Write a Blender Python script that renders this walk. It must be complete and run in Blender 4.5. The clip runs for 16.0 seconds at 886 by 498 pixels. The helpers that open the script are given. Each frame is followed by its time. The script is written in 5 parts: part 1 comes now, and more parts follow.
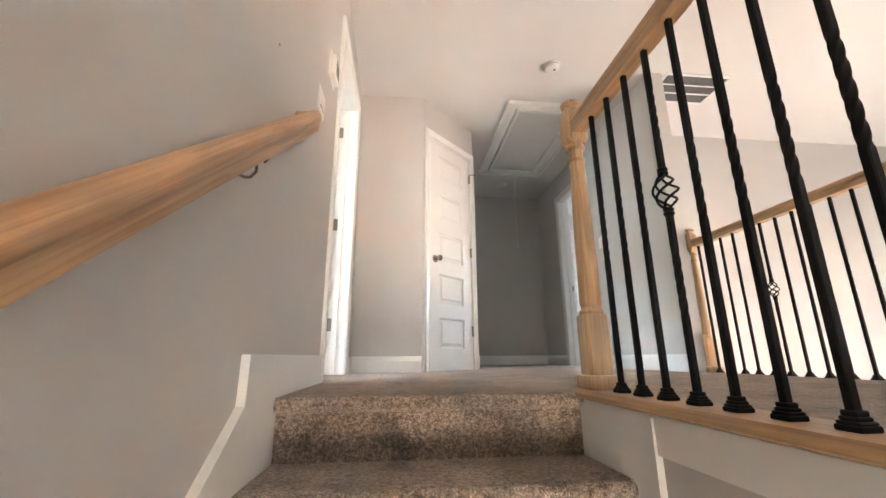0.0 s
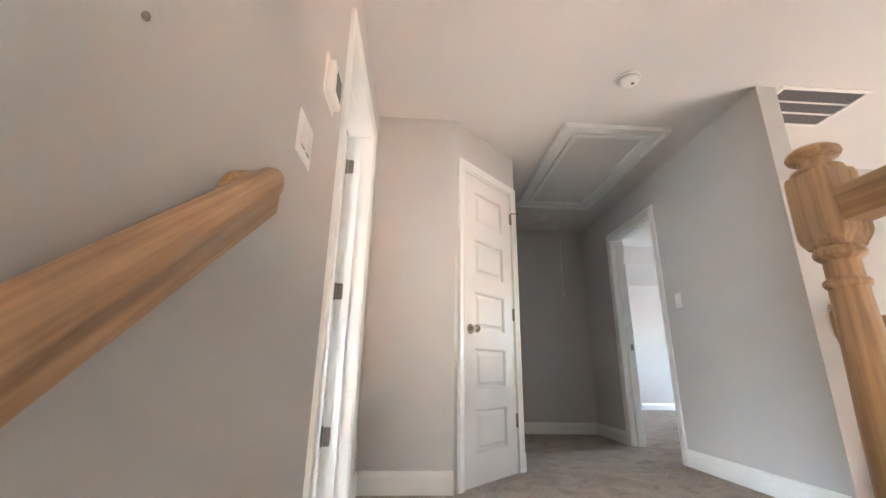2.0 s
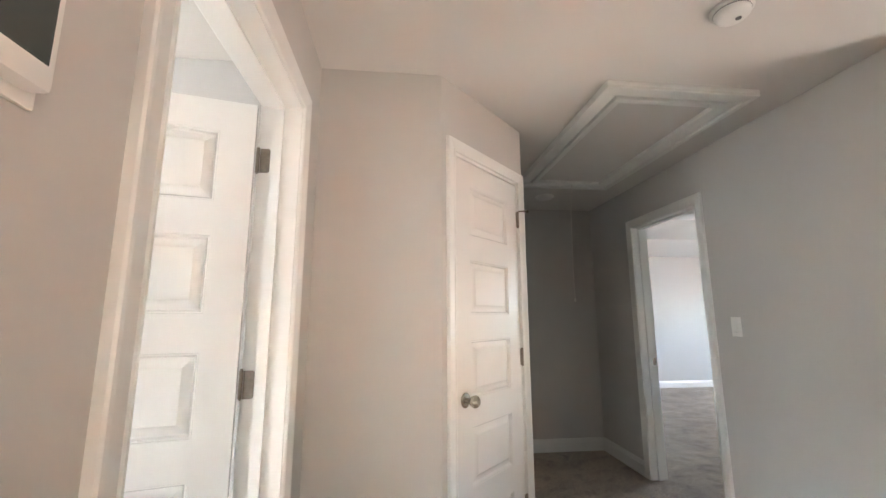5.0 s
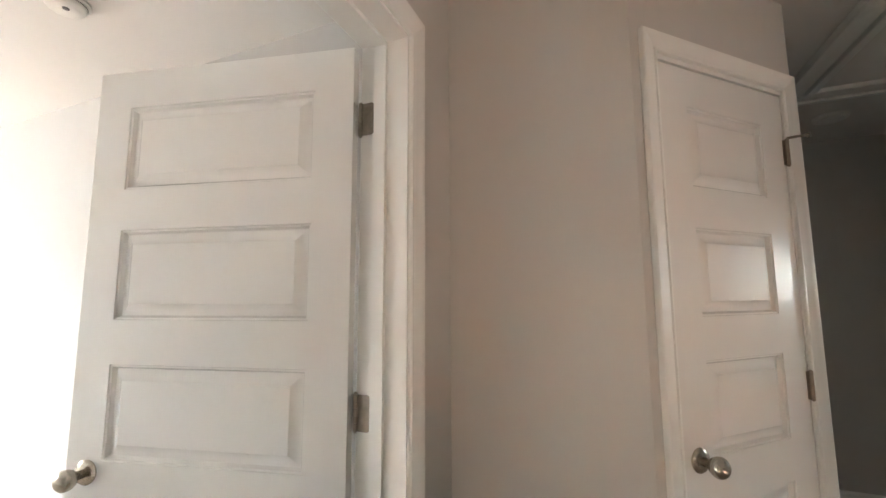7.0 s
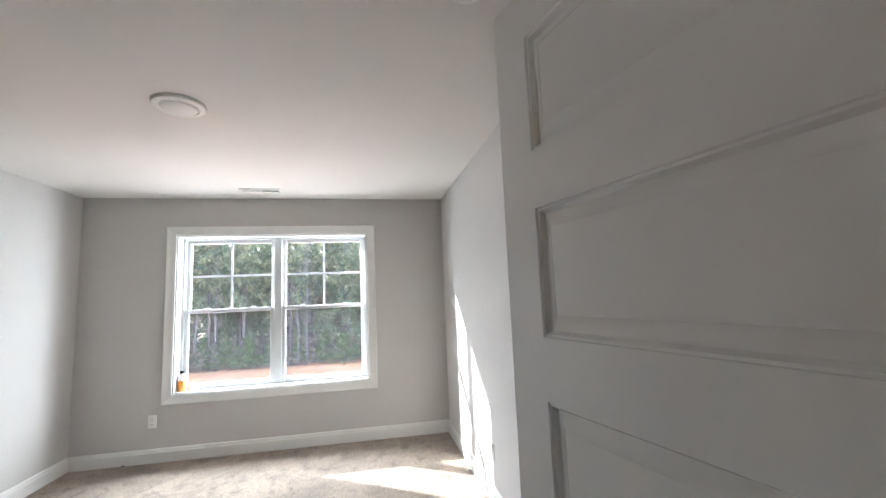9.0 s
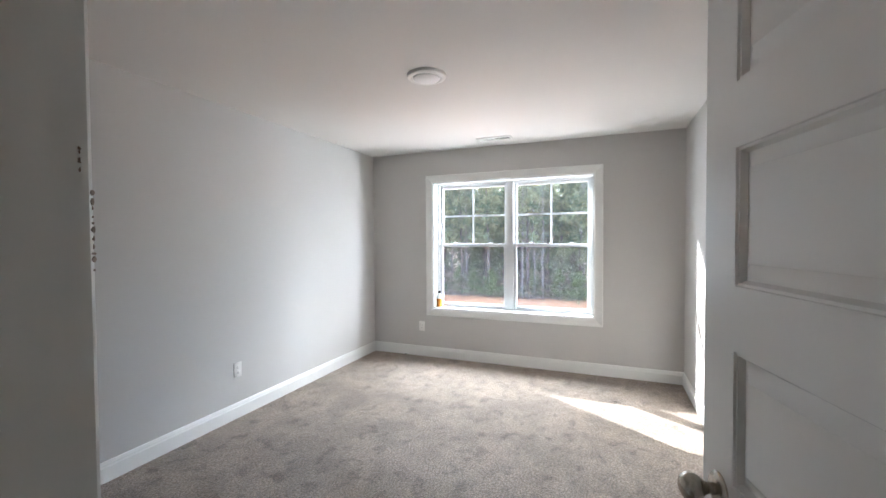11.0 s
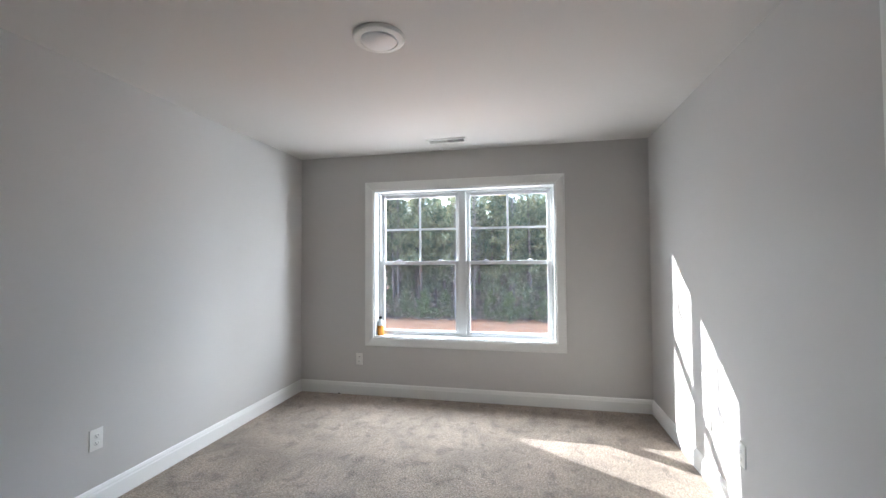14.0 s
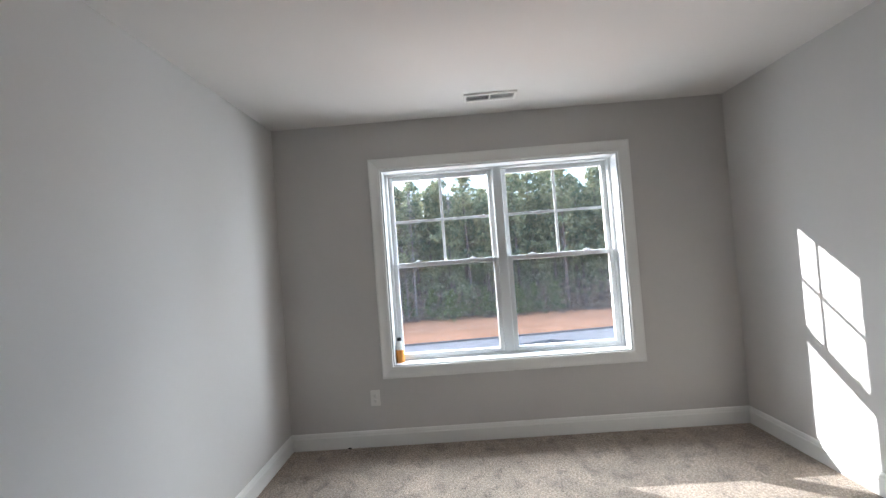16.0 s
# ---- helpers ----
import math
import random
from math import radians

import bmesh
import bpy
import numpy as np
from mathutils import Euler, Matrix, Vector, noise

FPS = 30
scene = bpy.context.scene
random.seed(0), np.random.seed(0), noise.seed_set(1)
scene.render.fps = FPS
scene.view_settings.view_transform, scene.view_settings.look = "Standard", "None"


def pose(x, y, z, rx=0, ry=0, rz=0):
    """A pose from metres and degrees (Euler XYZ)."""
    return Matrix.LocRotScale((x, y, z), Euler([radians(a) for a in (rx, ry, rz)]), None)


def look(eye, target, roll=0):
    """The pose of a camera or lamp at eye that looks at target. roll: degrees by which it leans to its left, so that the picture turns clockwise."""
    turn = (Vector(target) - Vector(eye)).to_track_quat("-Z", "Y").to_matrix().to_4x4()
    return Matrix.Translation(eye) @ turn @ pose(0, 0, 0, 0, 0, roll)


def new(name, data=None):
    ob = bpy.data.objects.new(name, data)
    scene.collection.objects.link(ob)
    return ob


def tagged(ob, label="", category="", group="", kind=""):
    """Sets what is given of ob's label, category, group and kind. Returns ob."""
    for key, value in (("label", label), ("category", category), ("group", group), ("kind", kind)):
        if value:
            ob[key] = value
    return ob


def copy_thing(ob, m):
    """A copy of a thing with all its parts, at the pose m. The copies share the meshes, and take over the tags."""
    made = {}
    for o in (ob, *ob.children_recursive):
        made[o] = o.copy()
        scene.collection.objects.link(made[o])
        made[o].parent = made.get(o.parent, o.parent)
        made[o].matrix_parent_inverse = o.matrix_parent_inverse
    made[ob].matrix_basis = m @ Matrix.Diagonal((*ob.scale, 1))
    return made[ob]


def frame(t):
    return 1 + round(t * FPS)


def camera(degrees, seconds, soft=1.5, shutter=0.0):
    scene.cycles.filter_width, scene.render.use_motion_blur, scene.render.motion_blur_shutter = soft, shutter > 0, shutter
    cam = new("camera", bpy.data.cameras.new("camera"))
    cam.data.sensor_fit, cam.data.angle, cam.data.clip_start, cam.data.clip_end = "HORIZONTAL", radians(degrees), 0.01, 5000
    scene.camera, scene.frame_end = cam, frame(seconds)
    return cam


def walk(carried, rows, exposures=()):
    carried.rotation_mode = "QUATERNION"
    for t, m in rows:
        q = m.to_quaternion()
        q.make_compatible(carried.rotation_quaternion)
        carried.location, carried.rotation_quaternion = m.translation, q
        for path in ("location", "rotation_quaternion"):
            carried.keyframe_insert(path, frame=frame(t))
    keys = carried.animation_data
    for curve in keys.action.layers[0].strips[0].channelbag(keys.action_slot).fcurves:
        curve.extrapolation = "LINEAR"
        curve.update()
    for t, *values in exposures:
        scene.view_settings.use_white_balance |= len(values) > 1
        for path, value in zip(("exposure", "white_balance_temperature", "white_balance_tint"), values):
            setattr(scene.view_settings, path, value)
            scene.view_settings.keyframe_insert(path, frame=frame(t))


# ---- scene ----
cam = camera(95.3, 16.0)
PATH = [
    (0, (0.163, 0.147, 0.131), (0.362, 2.069, 0.644), -0.4),
    (0.5, (0.156, 0.367, 0.304), (0.39, 2.262, 0.902), -0.2),
    (1, (0.205, 0.545, 0.455), (0.334, 2.453, 1.038), -0.7),
    (1.5, (0.151, 0.703, 0.506), (0.26, 2.609, 1.101), 0.1),
    (2, (0.095, 0.846, 0.68), (0.209, 2.758, 1.256), 0.9),
    (2.5, (0.14, 1.024, 0.801), (0.264, 2.963, 1.276), -0.5),
    (3, (0.158, 1.129, 0.866), (0.304, 3.078, 1.289), -1.7),
    (3.5, (0.128, 1.289, 0.994), (0.357, 3.236, 1.389), 0.1),
    (3.7, (0.118, 1.336, 1.047), (0.379, 3.278, 1.45), -0.5),
    (5.8, (0.177, 1.855, 1.384), (0.248, 3.832, 1.679), 0.5),
    (6, (0.198, 1.899, 1.388), (0.156, 3.877, 1.686), 0.1),
    (6.5, (0.32, 2.05, 1.39), (-0.198, 3.962, 1.669), -0.0),
    (7, (0.245, 2.208, 1.39), (-0.515, 4.045, 1.615), -0.3),
    (7.5, (0.077, 2.378, 1.414), (-1.02, 4.03, 1.675), -1.2),
    (8, (-0.033, 2.55, 1.406), (-1.607, 3.762, 1.637), -1.8),
    (8.5, (-0.167, 2.613, 1.399), (-2.007, 3.369, 1.61), -2.2),
    (9, (-0.303, 2.58, 1.416), (-2.255, 2.956, 1.637), -2.3),
    (9.5, (-0.26, 2.581, 1.424), (-2.249, 2.537, 1.621), -1.4),
    (10, (-0.167, 2.665, 1.411), (-2.118, 2.23, 1.484), -0.6),
    (10.2, (-0.16, 2.666, 1.416), (-2.085, 2.122, 1.435), -0.6),
    (12.5, (-0.18, 2.764, 1.406), (-1.997, 1.931, 1.339), -0.1),
    (13, (-0.245, 2.67, 1.402), (-2.065, 1.842, 1.343), -0.1),
    (13.5, (-0.42, 2.474, 1.402), (-2.334, 1.893, 1.388), -0.6),
    (14, (-0.687, 2.342, 1.365), (-2.643, 1.928, 1.42), -0.4),
    (14.5, (-0.91, 2.18, 1.382), (-2.882, 1.862, 1.473), -1.3),
    (15, (-1.054, 1.85, 1.394), (-3.038, 1.628, 1.508), -2.1),
    (15.5, (-1.275, 1.601, 1.399), (-3.266, 1.426, 1.485), -3.2),
    (16, (-1.517, 1.309, 1.384), (-3.516, 1.263, 1.424), -4.3),
]
EXPOSURES = [(0, 7.15, 6050, 10), (1.0, 6.95, 6000, 10), (2.0, 6.9, 5950, 10), (3.5, 6.75, 5950, 10), (6.0, 6.4, 6300, 10), (6.5, 6.15, 6350, 10), (7.0, 5.75, 6450, 10), (7.5, 5.35, 6350, 10), (8.0, 4.75, 6200, 10), (9.0, 4.2, 5950, 10), (10.0, 4.15, 5850, 10), (12.5, 4.2, 5900, 10), (13.2, 3.95, 5850, 10), (14.5, 3.5, 5850, 10), (16, 3.35, 5900, 10)]
walk(cam, [(t, look(e, g, r)) for t, e, g, r in PATH], EXPOSURES)

# ---- world, sun, large lights ----
world = bpy.data.worlds.new("sky")
scene.world = world
world.use_nodes = True
wn, wl = world.node_tree.nodes, world.node_tree.links
sky = wn.new("ShaderNodeTexSky")
sky.sky_type = 'NISHITA'
sky.sun_disc = False
SUN_WAY = Vector((1.0, 1.5, -0.83)).normalized()
sky.sun_elevation = math.asin(-SUN_WAY.z)
sky.sun_rotation = math.atan2(-SUN_WAY.x, -SUN_WAY.y)
sky.air_density, sky.dust_density = 1.0, 1.5
wl.new(sky.outputs[0], wn["Background"].inputs[0])
wn["Background"].inputs[1].default_value = 0.15

sun_data = bpy.data.lights.new("sun", 'SUN')
sun_data.energy, sun_data.angle, sun_data.color = 1.25, radians(0.35), (1.0, 0.95, 0.88)
sun = new("sun", sun_data)
sun.matrix_world = look((-20, -30, 20), Vector((-20, -30, 20)) + SUN_WAY)


def window_light(name, eye, target, w, h, watts, color):
    data = bpy.data.lights.new(name, 'AREA')
    data.shape, data.size, data.size_y = 'RECTANGLE', w, h
    data.energy, data.color = watts, color
    ob = new(name, data)
    ob.matrix_world = look(eye, target)
    return ob


# added area lamps outside the bedroom window stand in for daylight
window_light("sky_light_bedroom", (-6.60, 1.69, 3.95), (-2.4, 1.69, 0.80), 4.0, 1.8, 82, (0.95, 0.98, 1.0))
window_light("sky_light_bedroom", (-5.45, 3.80, 1.75), (-1.5, 0.3, 1.1), 1.3, 2.0, 21, (0.95, 0.98, 1.0))
# added to throw grazing light onto the open door leaf
window_light("sky_light_bedroom", (-5.45, 0.40, 1.60), (-0.9, 3.0, 1.2), 1.0, 1.6, 4, (0.95, 0.98, 1.0))
# aimed up from below, standing in for bounce off the sunlit clay
window_light("sky_light_bedroom", (-5.30, 1.69, 0.15), (-3.2, 1.69, 2.44), 2.2, 0.7, 3, (1.0, 0.90, 0.83))
# lamp at the unseen low entry window, warm as if off sunlit clay
window_light("sky_light_entry", (5.90, 0.6, -1.68), (0.5, 1.9, 0.9), 2.4, 1.2, 1.70, (1.0, 0.86, 0.725))
# weak cooler fill added at an unseen front opening
window_light("sky_light_front", (4.65, -3.90, 1.5), (3.9, 3.5, 0.6), 0.7, 0.6, 0.11, (1.0, 0.93, 0.85))
# fill added at made-up door glass, lighting stairs and knee wall from below
window_light("sky_light_stairs", (0.35, -3.95, -1.55), (0.3, 1.5, 0.1), 0.7, 1.2, 0.55, (1.0, 0.90, 0.72))
window_light("sky_light_primary", (6.90, 6.7, 1.65), (3.4, 6.5, 0.0), 0.75, 0.75, 1.0, (0.88, 0.94, 1.0))


# ---- materials ----
def material(name, base, rough=0.5, metal=0.0, scale=8.0, vary=0.06, fine=120.0, bump=0.05, dist=0.002, spec=0.5, coat=0.0):
    m = bpy.data.materials.new(name)
    m.use_nodes = True
    n, l = m.node_tree.nodes, m.node_tree.links
    b = n["Principled BSDF"]
    b.inputs["Roughness"].default_value = rough
    b.inputs["Metallic"].default_value = metal
    b.inputs["Specular IOR Level"].default_value = spec
    b.inputs["Coat Weight"].default_value = coat
    co = n.new("ShaderNodeTexCoord")
    big = n.new("ShaderNodeTexNoise")
    big.inputs["Scale"].default_value, big.inputs["Detail"].default_value = scale, 4
    l.new(co.outputs["Object"], big.inputs["Vector"])
    ramp = n.new("ShaderNodeValToRGB")
    ramp.color_ramp.elements[0].position, ramp.color_ramp.elements[1].position = 0.3, 0.7
    ramp.color_ramp.elements[0].color = (*[c * (1 - vary) for c in base], 1)
    ramp.color_ramp.elements[1].color = (*[min(1, c * (1 + vary)) for c in base], 1)
    l.new(big.outputs["Fac"], ramp.inputs["Fac"])
    l.new(ramp.outputs["Color"], b.inputs["Base Color"])
    small = n.new("ShaderNodeTexNoise")
    small.inputs["Scale"].default_value, small.inputs["Detail"].default_value = fine, 3
    l.new(co.outputs["Object"], small.inputs["Vector"])
    bp = n.new("ShaderNodeBump")
    bp.inputs["Strength"].default_value, bp.inputs["Distance"].default_value = bump, dist
    l.new(small.outputs["Fac"], bp.inputs["Height"])
    l.new(bp.outputs["Normal"], b.inputs["Normal"])
    return m


WALL = material("grey_wall_paint", (0.56, 0.545, 0.52), 0.62, scale=1.6, vary=0.015, fine=220, bump=0.10, dist=0.0012, spec=0.35)
CEIL = material("flat_ceiling_paint", (0.72, 0.70, 0.67), 0.85, scale=1.3, vary=0.015, fine=160, bump=0.14, dist=0.0015, spec=0.2)
TRIM = material("white_trim_paint", (0.80, 0.80, 0.77), 0.32, scale=3, vary=0.015, fine=60, bump=0.04, dist=0.001)
DOORPAINT = material("white_door_paint", (0.80, 0.79, 0.76), 0.24, scale=3, vary=0.015, fine=90, bump=0.05, dist=0.001)
VINYL = material("white_vinyl", (0.70, 0.72, 0.72), 0.35, scale=5, vary=0.01, fine=60, bump=0.01)
PLASTIC = material("white_plastic", (0.80, 0.79, 0.75), 0.4, scale=5, vary=0.01, fine=60, bump=0.01)
IRON = material("black_iron", (0.007, 0.007, 0.007), 0.6, metal=0.0, scale=30, vary=0.3, fine=300, bump=0.15, dist=0.0006, spec=0.15)
NICKEL = material("brushed_nickel", (0.46, 0.42, 0.36), 0.26, metal=1.0, scale=40, vary=0.08, fine=250, bump=0.03)
HINGE = material("dark_nickel", (0.27, 0.235, 0.195), 0.36, metal=1.0, scale=60, vary=0.15, fine=250, bump=0.05)
DARK = material("dark_gap", (0.02, 0.02, 0.02), 0.8, vary=0.1)
SCREEN = material("thermostat_screen", (0.06, 0.07, 0.065), 0.15, vary=0.05, bump=0.0)
FILTER = material("vent_filter", (0.17, 0.165, 0.165), 0.9, scale=60, vary=0.2, fine=200, bump=0.3)
AMBER = material("amber_liquid", (0.75, 0.30, 0.05), 0.25, scale=20, vary=0.1, bump=0.0)
CLEARP = material("milky_plastic", (0.75, 0.76, 0.72), 0.3, vary=0.03, bump=0.0)
CORD = material("white_cord", (0.72, 0.70, 0.66), 0.8, scale=200, vary=0.1)
FOYERWALL = WALL
OAKFLOOR = material("brown_foyer_floor", (0.30, 0.20, 0.12), 0.45, scale=4, vary=0.2, fine=40, bump=0.05)
SCUFF = material("scuffed_wood", (0.28, 0.22, 0.18), 0.8, scale=60, vary=0.4)


def carpet_material(name, base):
    m = material(name, base, 0.95, scale=1.7, vary=0.07, fine=170, bump=0.8, dist=0.010, spec=0.12)
    n, l = m.node_tree.nodes, m.node_tree.links
    b = n["Principled BSDF"]
    b.inputs["Sheen Weight"].default_value = 0.35
    b.inputs["Sheen Roughness"].default_value = 0.6
    b.inputs["Sheen Tint"].default_value = (1.0, 0.95, 0.9, 1)
    co = n["Texture Coordinate"]
    ramp = n["Color Ramp"]

    def field(scale, detail, distortion, lo, hi, to_lo, to_hi):
        t = n.new("ShaderNodeTexNoise")
        t.inputs["Scale"].default_value, t.inputs["Detail"].default_value, t.inputs["Distortion"].default_value = scale, detail, distortion
        l.new(co.outputs["Object"], t.inputs["Vector"])
        mr = n.new("ShaderNodeMapRange")
        mr.inputs["From Min"].default_value, mr.inputs["From Max"].default_value = lo, hi
        mr.inputs["To Min"].default_value, mr.inputs["To Max"].default_value = to_lo, to_hi
        l.new(t.outputs["Fac"], mr.inputs["Value"])
        return mr.outputs[0], t.outputs["Fac"]

    def times(a, c):
        mul = n.new("ShaderNodeMath")
        mul.operation = 'MULTIPLY'
        l.new(a, mul.inputs[0])
        l.new(c, mul.inputs[1])
        return mul.outputs[0]

    # colour darkens as shade in heel-toe dents and between tufts; brushed streaks, yarn vary
    dent_shade, dent_height = field(9.5, 8, 0.4, 0.355, 0.45, 0.66, 1.02)
    brushed, _ = field(3.6, 10, 0.8, 0.40, 0.58, 0.82, 1.08)
    yarn, _ = field(85.0, 5, 0.3, 0.36, 0.64, 0.58, 1.36)
    tuft = n.new("ShaderNodeTexVoronoi")
    tuft.inputs["Scale"].default_value = 185
    l.new(co.outputs["Object"], tuft.inputs["Vector"])
    tr = n.new("ShaderNodeMapRange")
    tr.inputs["From Max"].default_value = 0.75
    tr.inputs["To Min"].default_value, tr.inputs["To Max"].default_value = 1.30, 0.56
    l.new(tuft.outputs["Distance"], tr.inputs["Value"])
    mix = n.new("ShaderNodeVectorMath")
    mix.operation = 'SCALE'
    l.new(ramp.outputs["Color"], mix.inputs[0])
    l.new(times(times(dent_shade, brushed), times(yarn, tr.outputs[0])), mix.inputs["Scale"])
    l.new(mix.outputs[0], b.inputs["Base Color"])
    add = n.new("ShaderNodeMath")
    add.operation = 'SUBTRACT'
    l.new(dent_height, add.inputs[0])
    l.new(tuft.outputs["Distance"], add.inputs[1])
    l.new(add.outputs[0], n["Bump"].inputs["Height"])
    return m


CARPET = carpet_material("beige_carpet", (0.450, 0.365, 0.285))


def oak_material(name, base, axis, tilt=0.0):
    m = material(name, base, 0.38, scale=5, vary=0.10, fine=90, bump=0.04, dist=0.001)
    n, l = m.node_tree.nodes, m.node_tree.links
    b, co = n["Principled BSDF"], n["Texture Coordinate"]
    mp = n.new("ShaderNodeMapping")
    s = [95.0, 95.0, 95.0]
    s[axis] = 2.6
    mp.inputs["Scale"].default_value = s
    turn = n.new("ShaderNodeMapping")
    turn.inputs["Rotation"].default_value = (tilt, 0, 0)
    l.new(co.outputs["Object"], turn.inputs["Vector"])
    l.new(turn.outputs[0], mp.inputs["Vector"])
    grain = n.new("ShaderNodeTexNoise")
    grain.inputs["Scale"].default_value, grain.inputs["Detail"].default_value, grain.inputs["Distortion"].default_value = 1.3, 5, 0.35
    l.new(mp.outputs[0], grain.inputs["Vector"])
    mr = n.new("ShaderNodeMapRange")
    mr.inputs["From Min"].default_value, mr.inputs["From Max"].default_value = 0.35, 0.65
    mr.inputs["To Min"].default_value, mr.inputs["To Max"].default_value = 0.74, 1.10
    l.new(grain.outputs["Fac"], mr.inputs["Value"])
    mix = n.new("ShaderNodeVectorMath")
    mix.operation = 'SCALE'
    l.new(n["Color Ramp"].outputs["Color"], mix.inputs[0])
    l.new(mr.outputs[0], mix.inputs["Scale"])
    l.new(mix.outputs[0], b.inputs["Base Color"])
    return m


OAK_Z = oak_material("oak_upright", (0.53, 0.345, 0.185), 2)
OAK_Y = oak_material("oak_along", (0.51, 0.32, 0.165), 1)
OAK_SLOPE = oak_material("oak_sloping", (0.47, 0.285, 0.145), 1, -math.atan(0.765))


def glass_material(name, tint):
    m = bpy.data.materials.new(name)
    m.use_nodes = True
    n, l = m.node_tree.nodes, m.node_tree.links
    tr, gl, mx, fr = (n.new(k) for k in ("ShaderNodeBsdfTransparent", "ShaderNodeBsdfGlossy", "ShaderNodeMixShader", "ShaderNodeFresnel"))
    tr.inputs["Color"].default_value = (*tint, 1)
    gl.inputs["Roughness"].default_value = 0.02
    fr.inputs["IOR"].default_value = 1.45
    l.new(fr.outputs[0], mx.inputs[0])
    l.new(tr.outputs[0], mx.inputs[1])
    l.new(gl.outputs[0], mx.inputs[2])
    # glare put into the glass as a very thin pale veil
    haze, mx2 = n.new("ShaderNodeBsdfTranslucent"), n.new("ShaderNodeMixShader")
    haze.inputs["Color"].default_value = (0.75, 0.8, 0.85, 1)
    mx2.inputs[0].default_value = 0.0022
    l.new(mx.outputs[0], mx2.inputs[1])
    l.new(haze.outputs[0], mx2.inputs[2])
    l.new(mx2.outputs[0], n["Material Output"].inputs["Surface"])
    return m


GLASS = glass_material("window_glass", (0.96, 0.97, 0.965))


def mesh_screen_material():
    m = bpy.data.materials.new("insect_screen")
    m.use_nodes = True
    n, l = m.node_tree.nodes, m.node_tree.links
    tr, mx = n.new("ShaderNodeBsdfTransparent"), n.new("ShaderNodeMixShader")
    n["Principled BSDF"].inputs["Base Color"].default_value = (0.07, 0.07, 0.075, 1)
    mx.inputs[0].default_value = 0.10
    l.new(tr.outputs[0], mx.inputs[1])
    l.new(n["Principled BSDF"].outputs[0], mx.inputs[2])
    l.new(mx.outputs[0], n["Material Output"].inputs["Surface"])
    return m


MESHSCREEN = mesh_screen_material()


def lens_material():
    m = material("frosted_lens", (0.80, 0.79, 0.77), 0.45, vary=0.01, bump=0.0)
    return m


LENS = lens_material()


# ---- mesh tools ----
def box(bm, x0, x1, y0, y1, z0, z1):
    vs = [bm.verts.new((x, y, z)) for x in (x0, x1) for y in (y0, y1) for z in (z0, z1)]
    for f in ((0, 1, 3, 2), (4, 6, 7, 5), (0, 4, 5, 1), (2, 3, 7, 6), (0, 2, 6, 4), (1, 5, 7, 3)):
        bm.faces.new([vs[i] for i in f])
    return vs


def bevel(bm, width, segments=2):
    bmesh.ops.recalc_face_normals(bm, faces=bm.faces)
    edges = [e for e in bm.edges if len(e.link_faces) == 2 and e.calc_face_angle(0) > 0.5]
    bmesh.ops.bevel(bm, geom=edges, offset=width, segments=segments, profile=0.6, affect='EDGES', clamp_overlap=True)


def lathe(bm, rings, sides=20, axis='z', at=(0, 0, 0), cap=True):
    """Rings of (radius, height) turned round an axis."""
    rows = []
    for r, h in rings:
        row = []
        for i in range(sides):
            a = 2 * math.pi * i / sides
            u, v = r * math.cos(a), r * math.sin(a)
            p = {'z': (u, v, h), 'x': (h, u, v), 'y': (v, h, u)}[axis]
            row.append(bm.verts.new((p[0] + at[0], p[1] + at[1], p[2] + at[2])))
        rows.append(row)
    for a, b in zip(rows, rows[1:]):
        for i in range(sides):
            bm.faces.new((a[i], a[(i + 1) % sides], b[(i + 1) % sides], b[i]))
    if cap:
        bm.faces.new(rows[0][::-1])
        bm.faces.new(rows[-1])


def sweep(bm, profile, points):
    """A closed profile of (side, up) drawn along points that run in the y-z plane or along y."""
    rows = []
    for p in points:
        rows.append([bm.verts.new((p[0] + s, p[1], p[2] + u)) for s, u in profile])
    k = len(profile)
    for a, b in zip(rows, rows[1:]):
        for i in range(k):
            bm.faces.new((a[i], a[(i + 1) % k], b[(i + 1) % k], b[i]))
    bm.faces.new(rows[0][::-1])
    bm.faces.new(rows[-1])


def tube(bm, points, radius, sides=8):
    rows = []
    for i, p in enumerate(points):
        p = Vector(p)
        d = (Vector(points[min(i + 1, len(points) - 1)]) - Vector(points[max(i - 1, 0)])).normalized()
        u = d.orthogonal().normalized() if i == 0 else (u - u.dot(d) * d).normalized()
        v = d.cross(u)
        r = radius[i] if isinstance(radius, (list, tuple)) else radius
        rows.append([bm.verts.new(p + r * (math.cos(2 * math.pi * k / sides) * u + math.sin(2 * math.pi * k / sides) * v)) for k in range(sides)])
    for a, b in zip(rows, rows[1:]):
        for i in range(sides):
            bm.faces.new((a[i], a[(i + 1) % sides], b[(i + 1) % sides], b[i]))
    bm.faces.new(rows[0][::-1])
    bm.faces.new(rows[-1])


def shade(ob, degrees=35):
    me = ob.data
    me.shade_smooth()
    me.set_sharp_from_angle(angle=radians(degrees))


def link(name, bm, mat, parent=None, smooth=True):
    bmesh.ops.recalc_face_normals(bm, faces=bm.faces)
    me = bpy.data.meshes.new(name)
    bm.to_mesh(me)
    bm.free()
    me.materials.append(mat)
    ob = new(name, me)
    if smooth:
        shade(ob)
    if parent is not None:
        ob.parent = parent
    return ob


def part(name, bm, mat, parent, label=""):
    return tagged(link(name, bm, mat, parent), label)


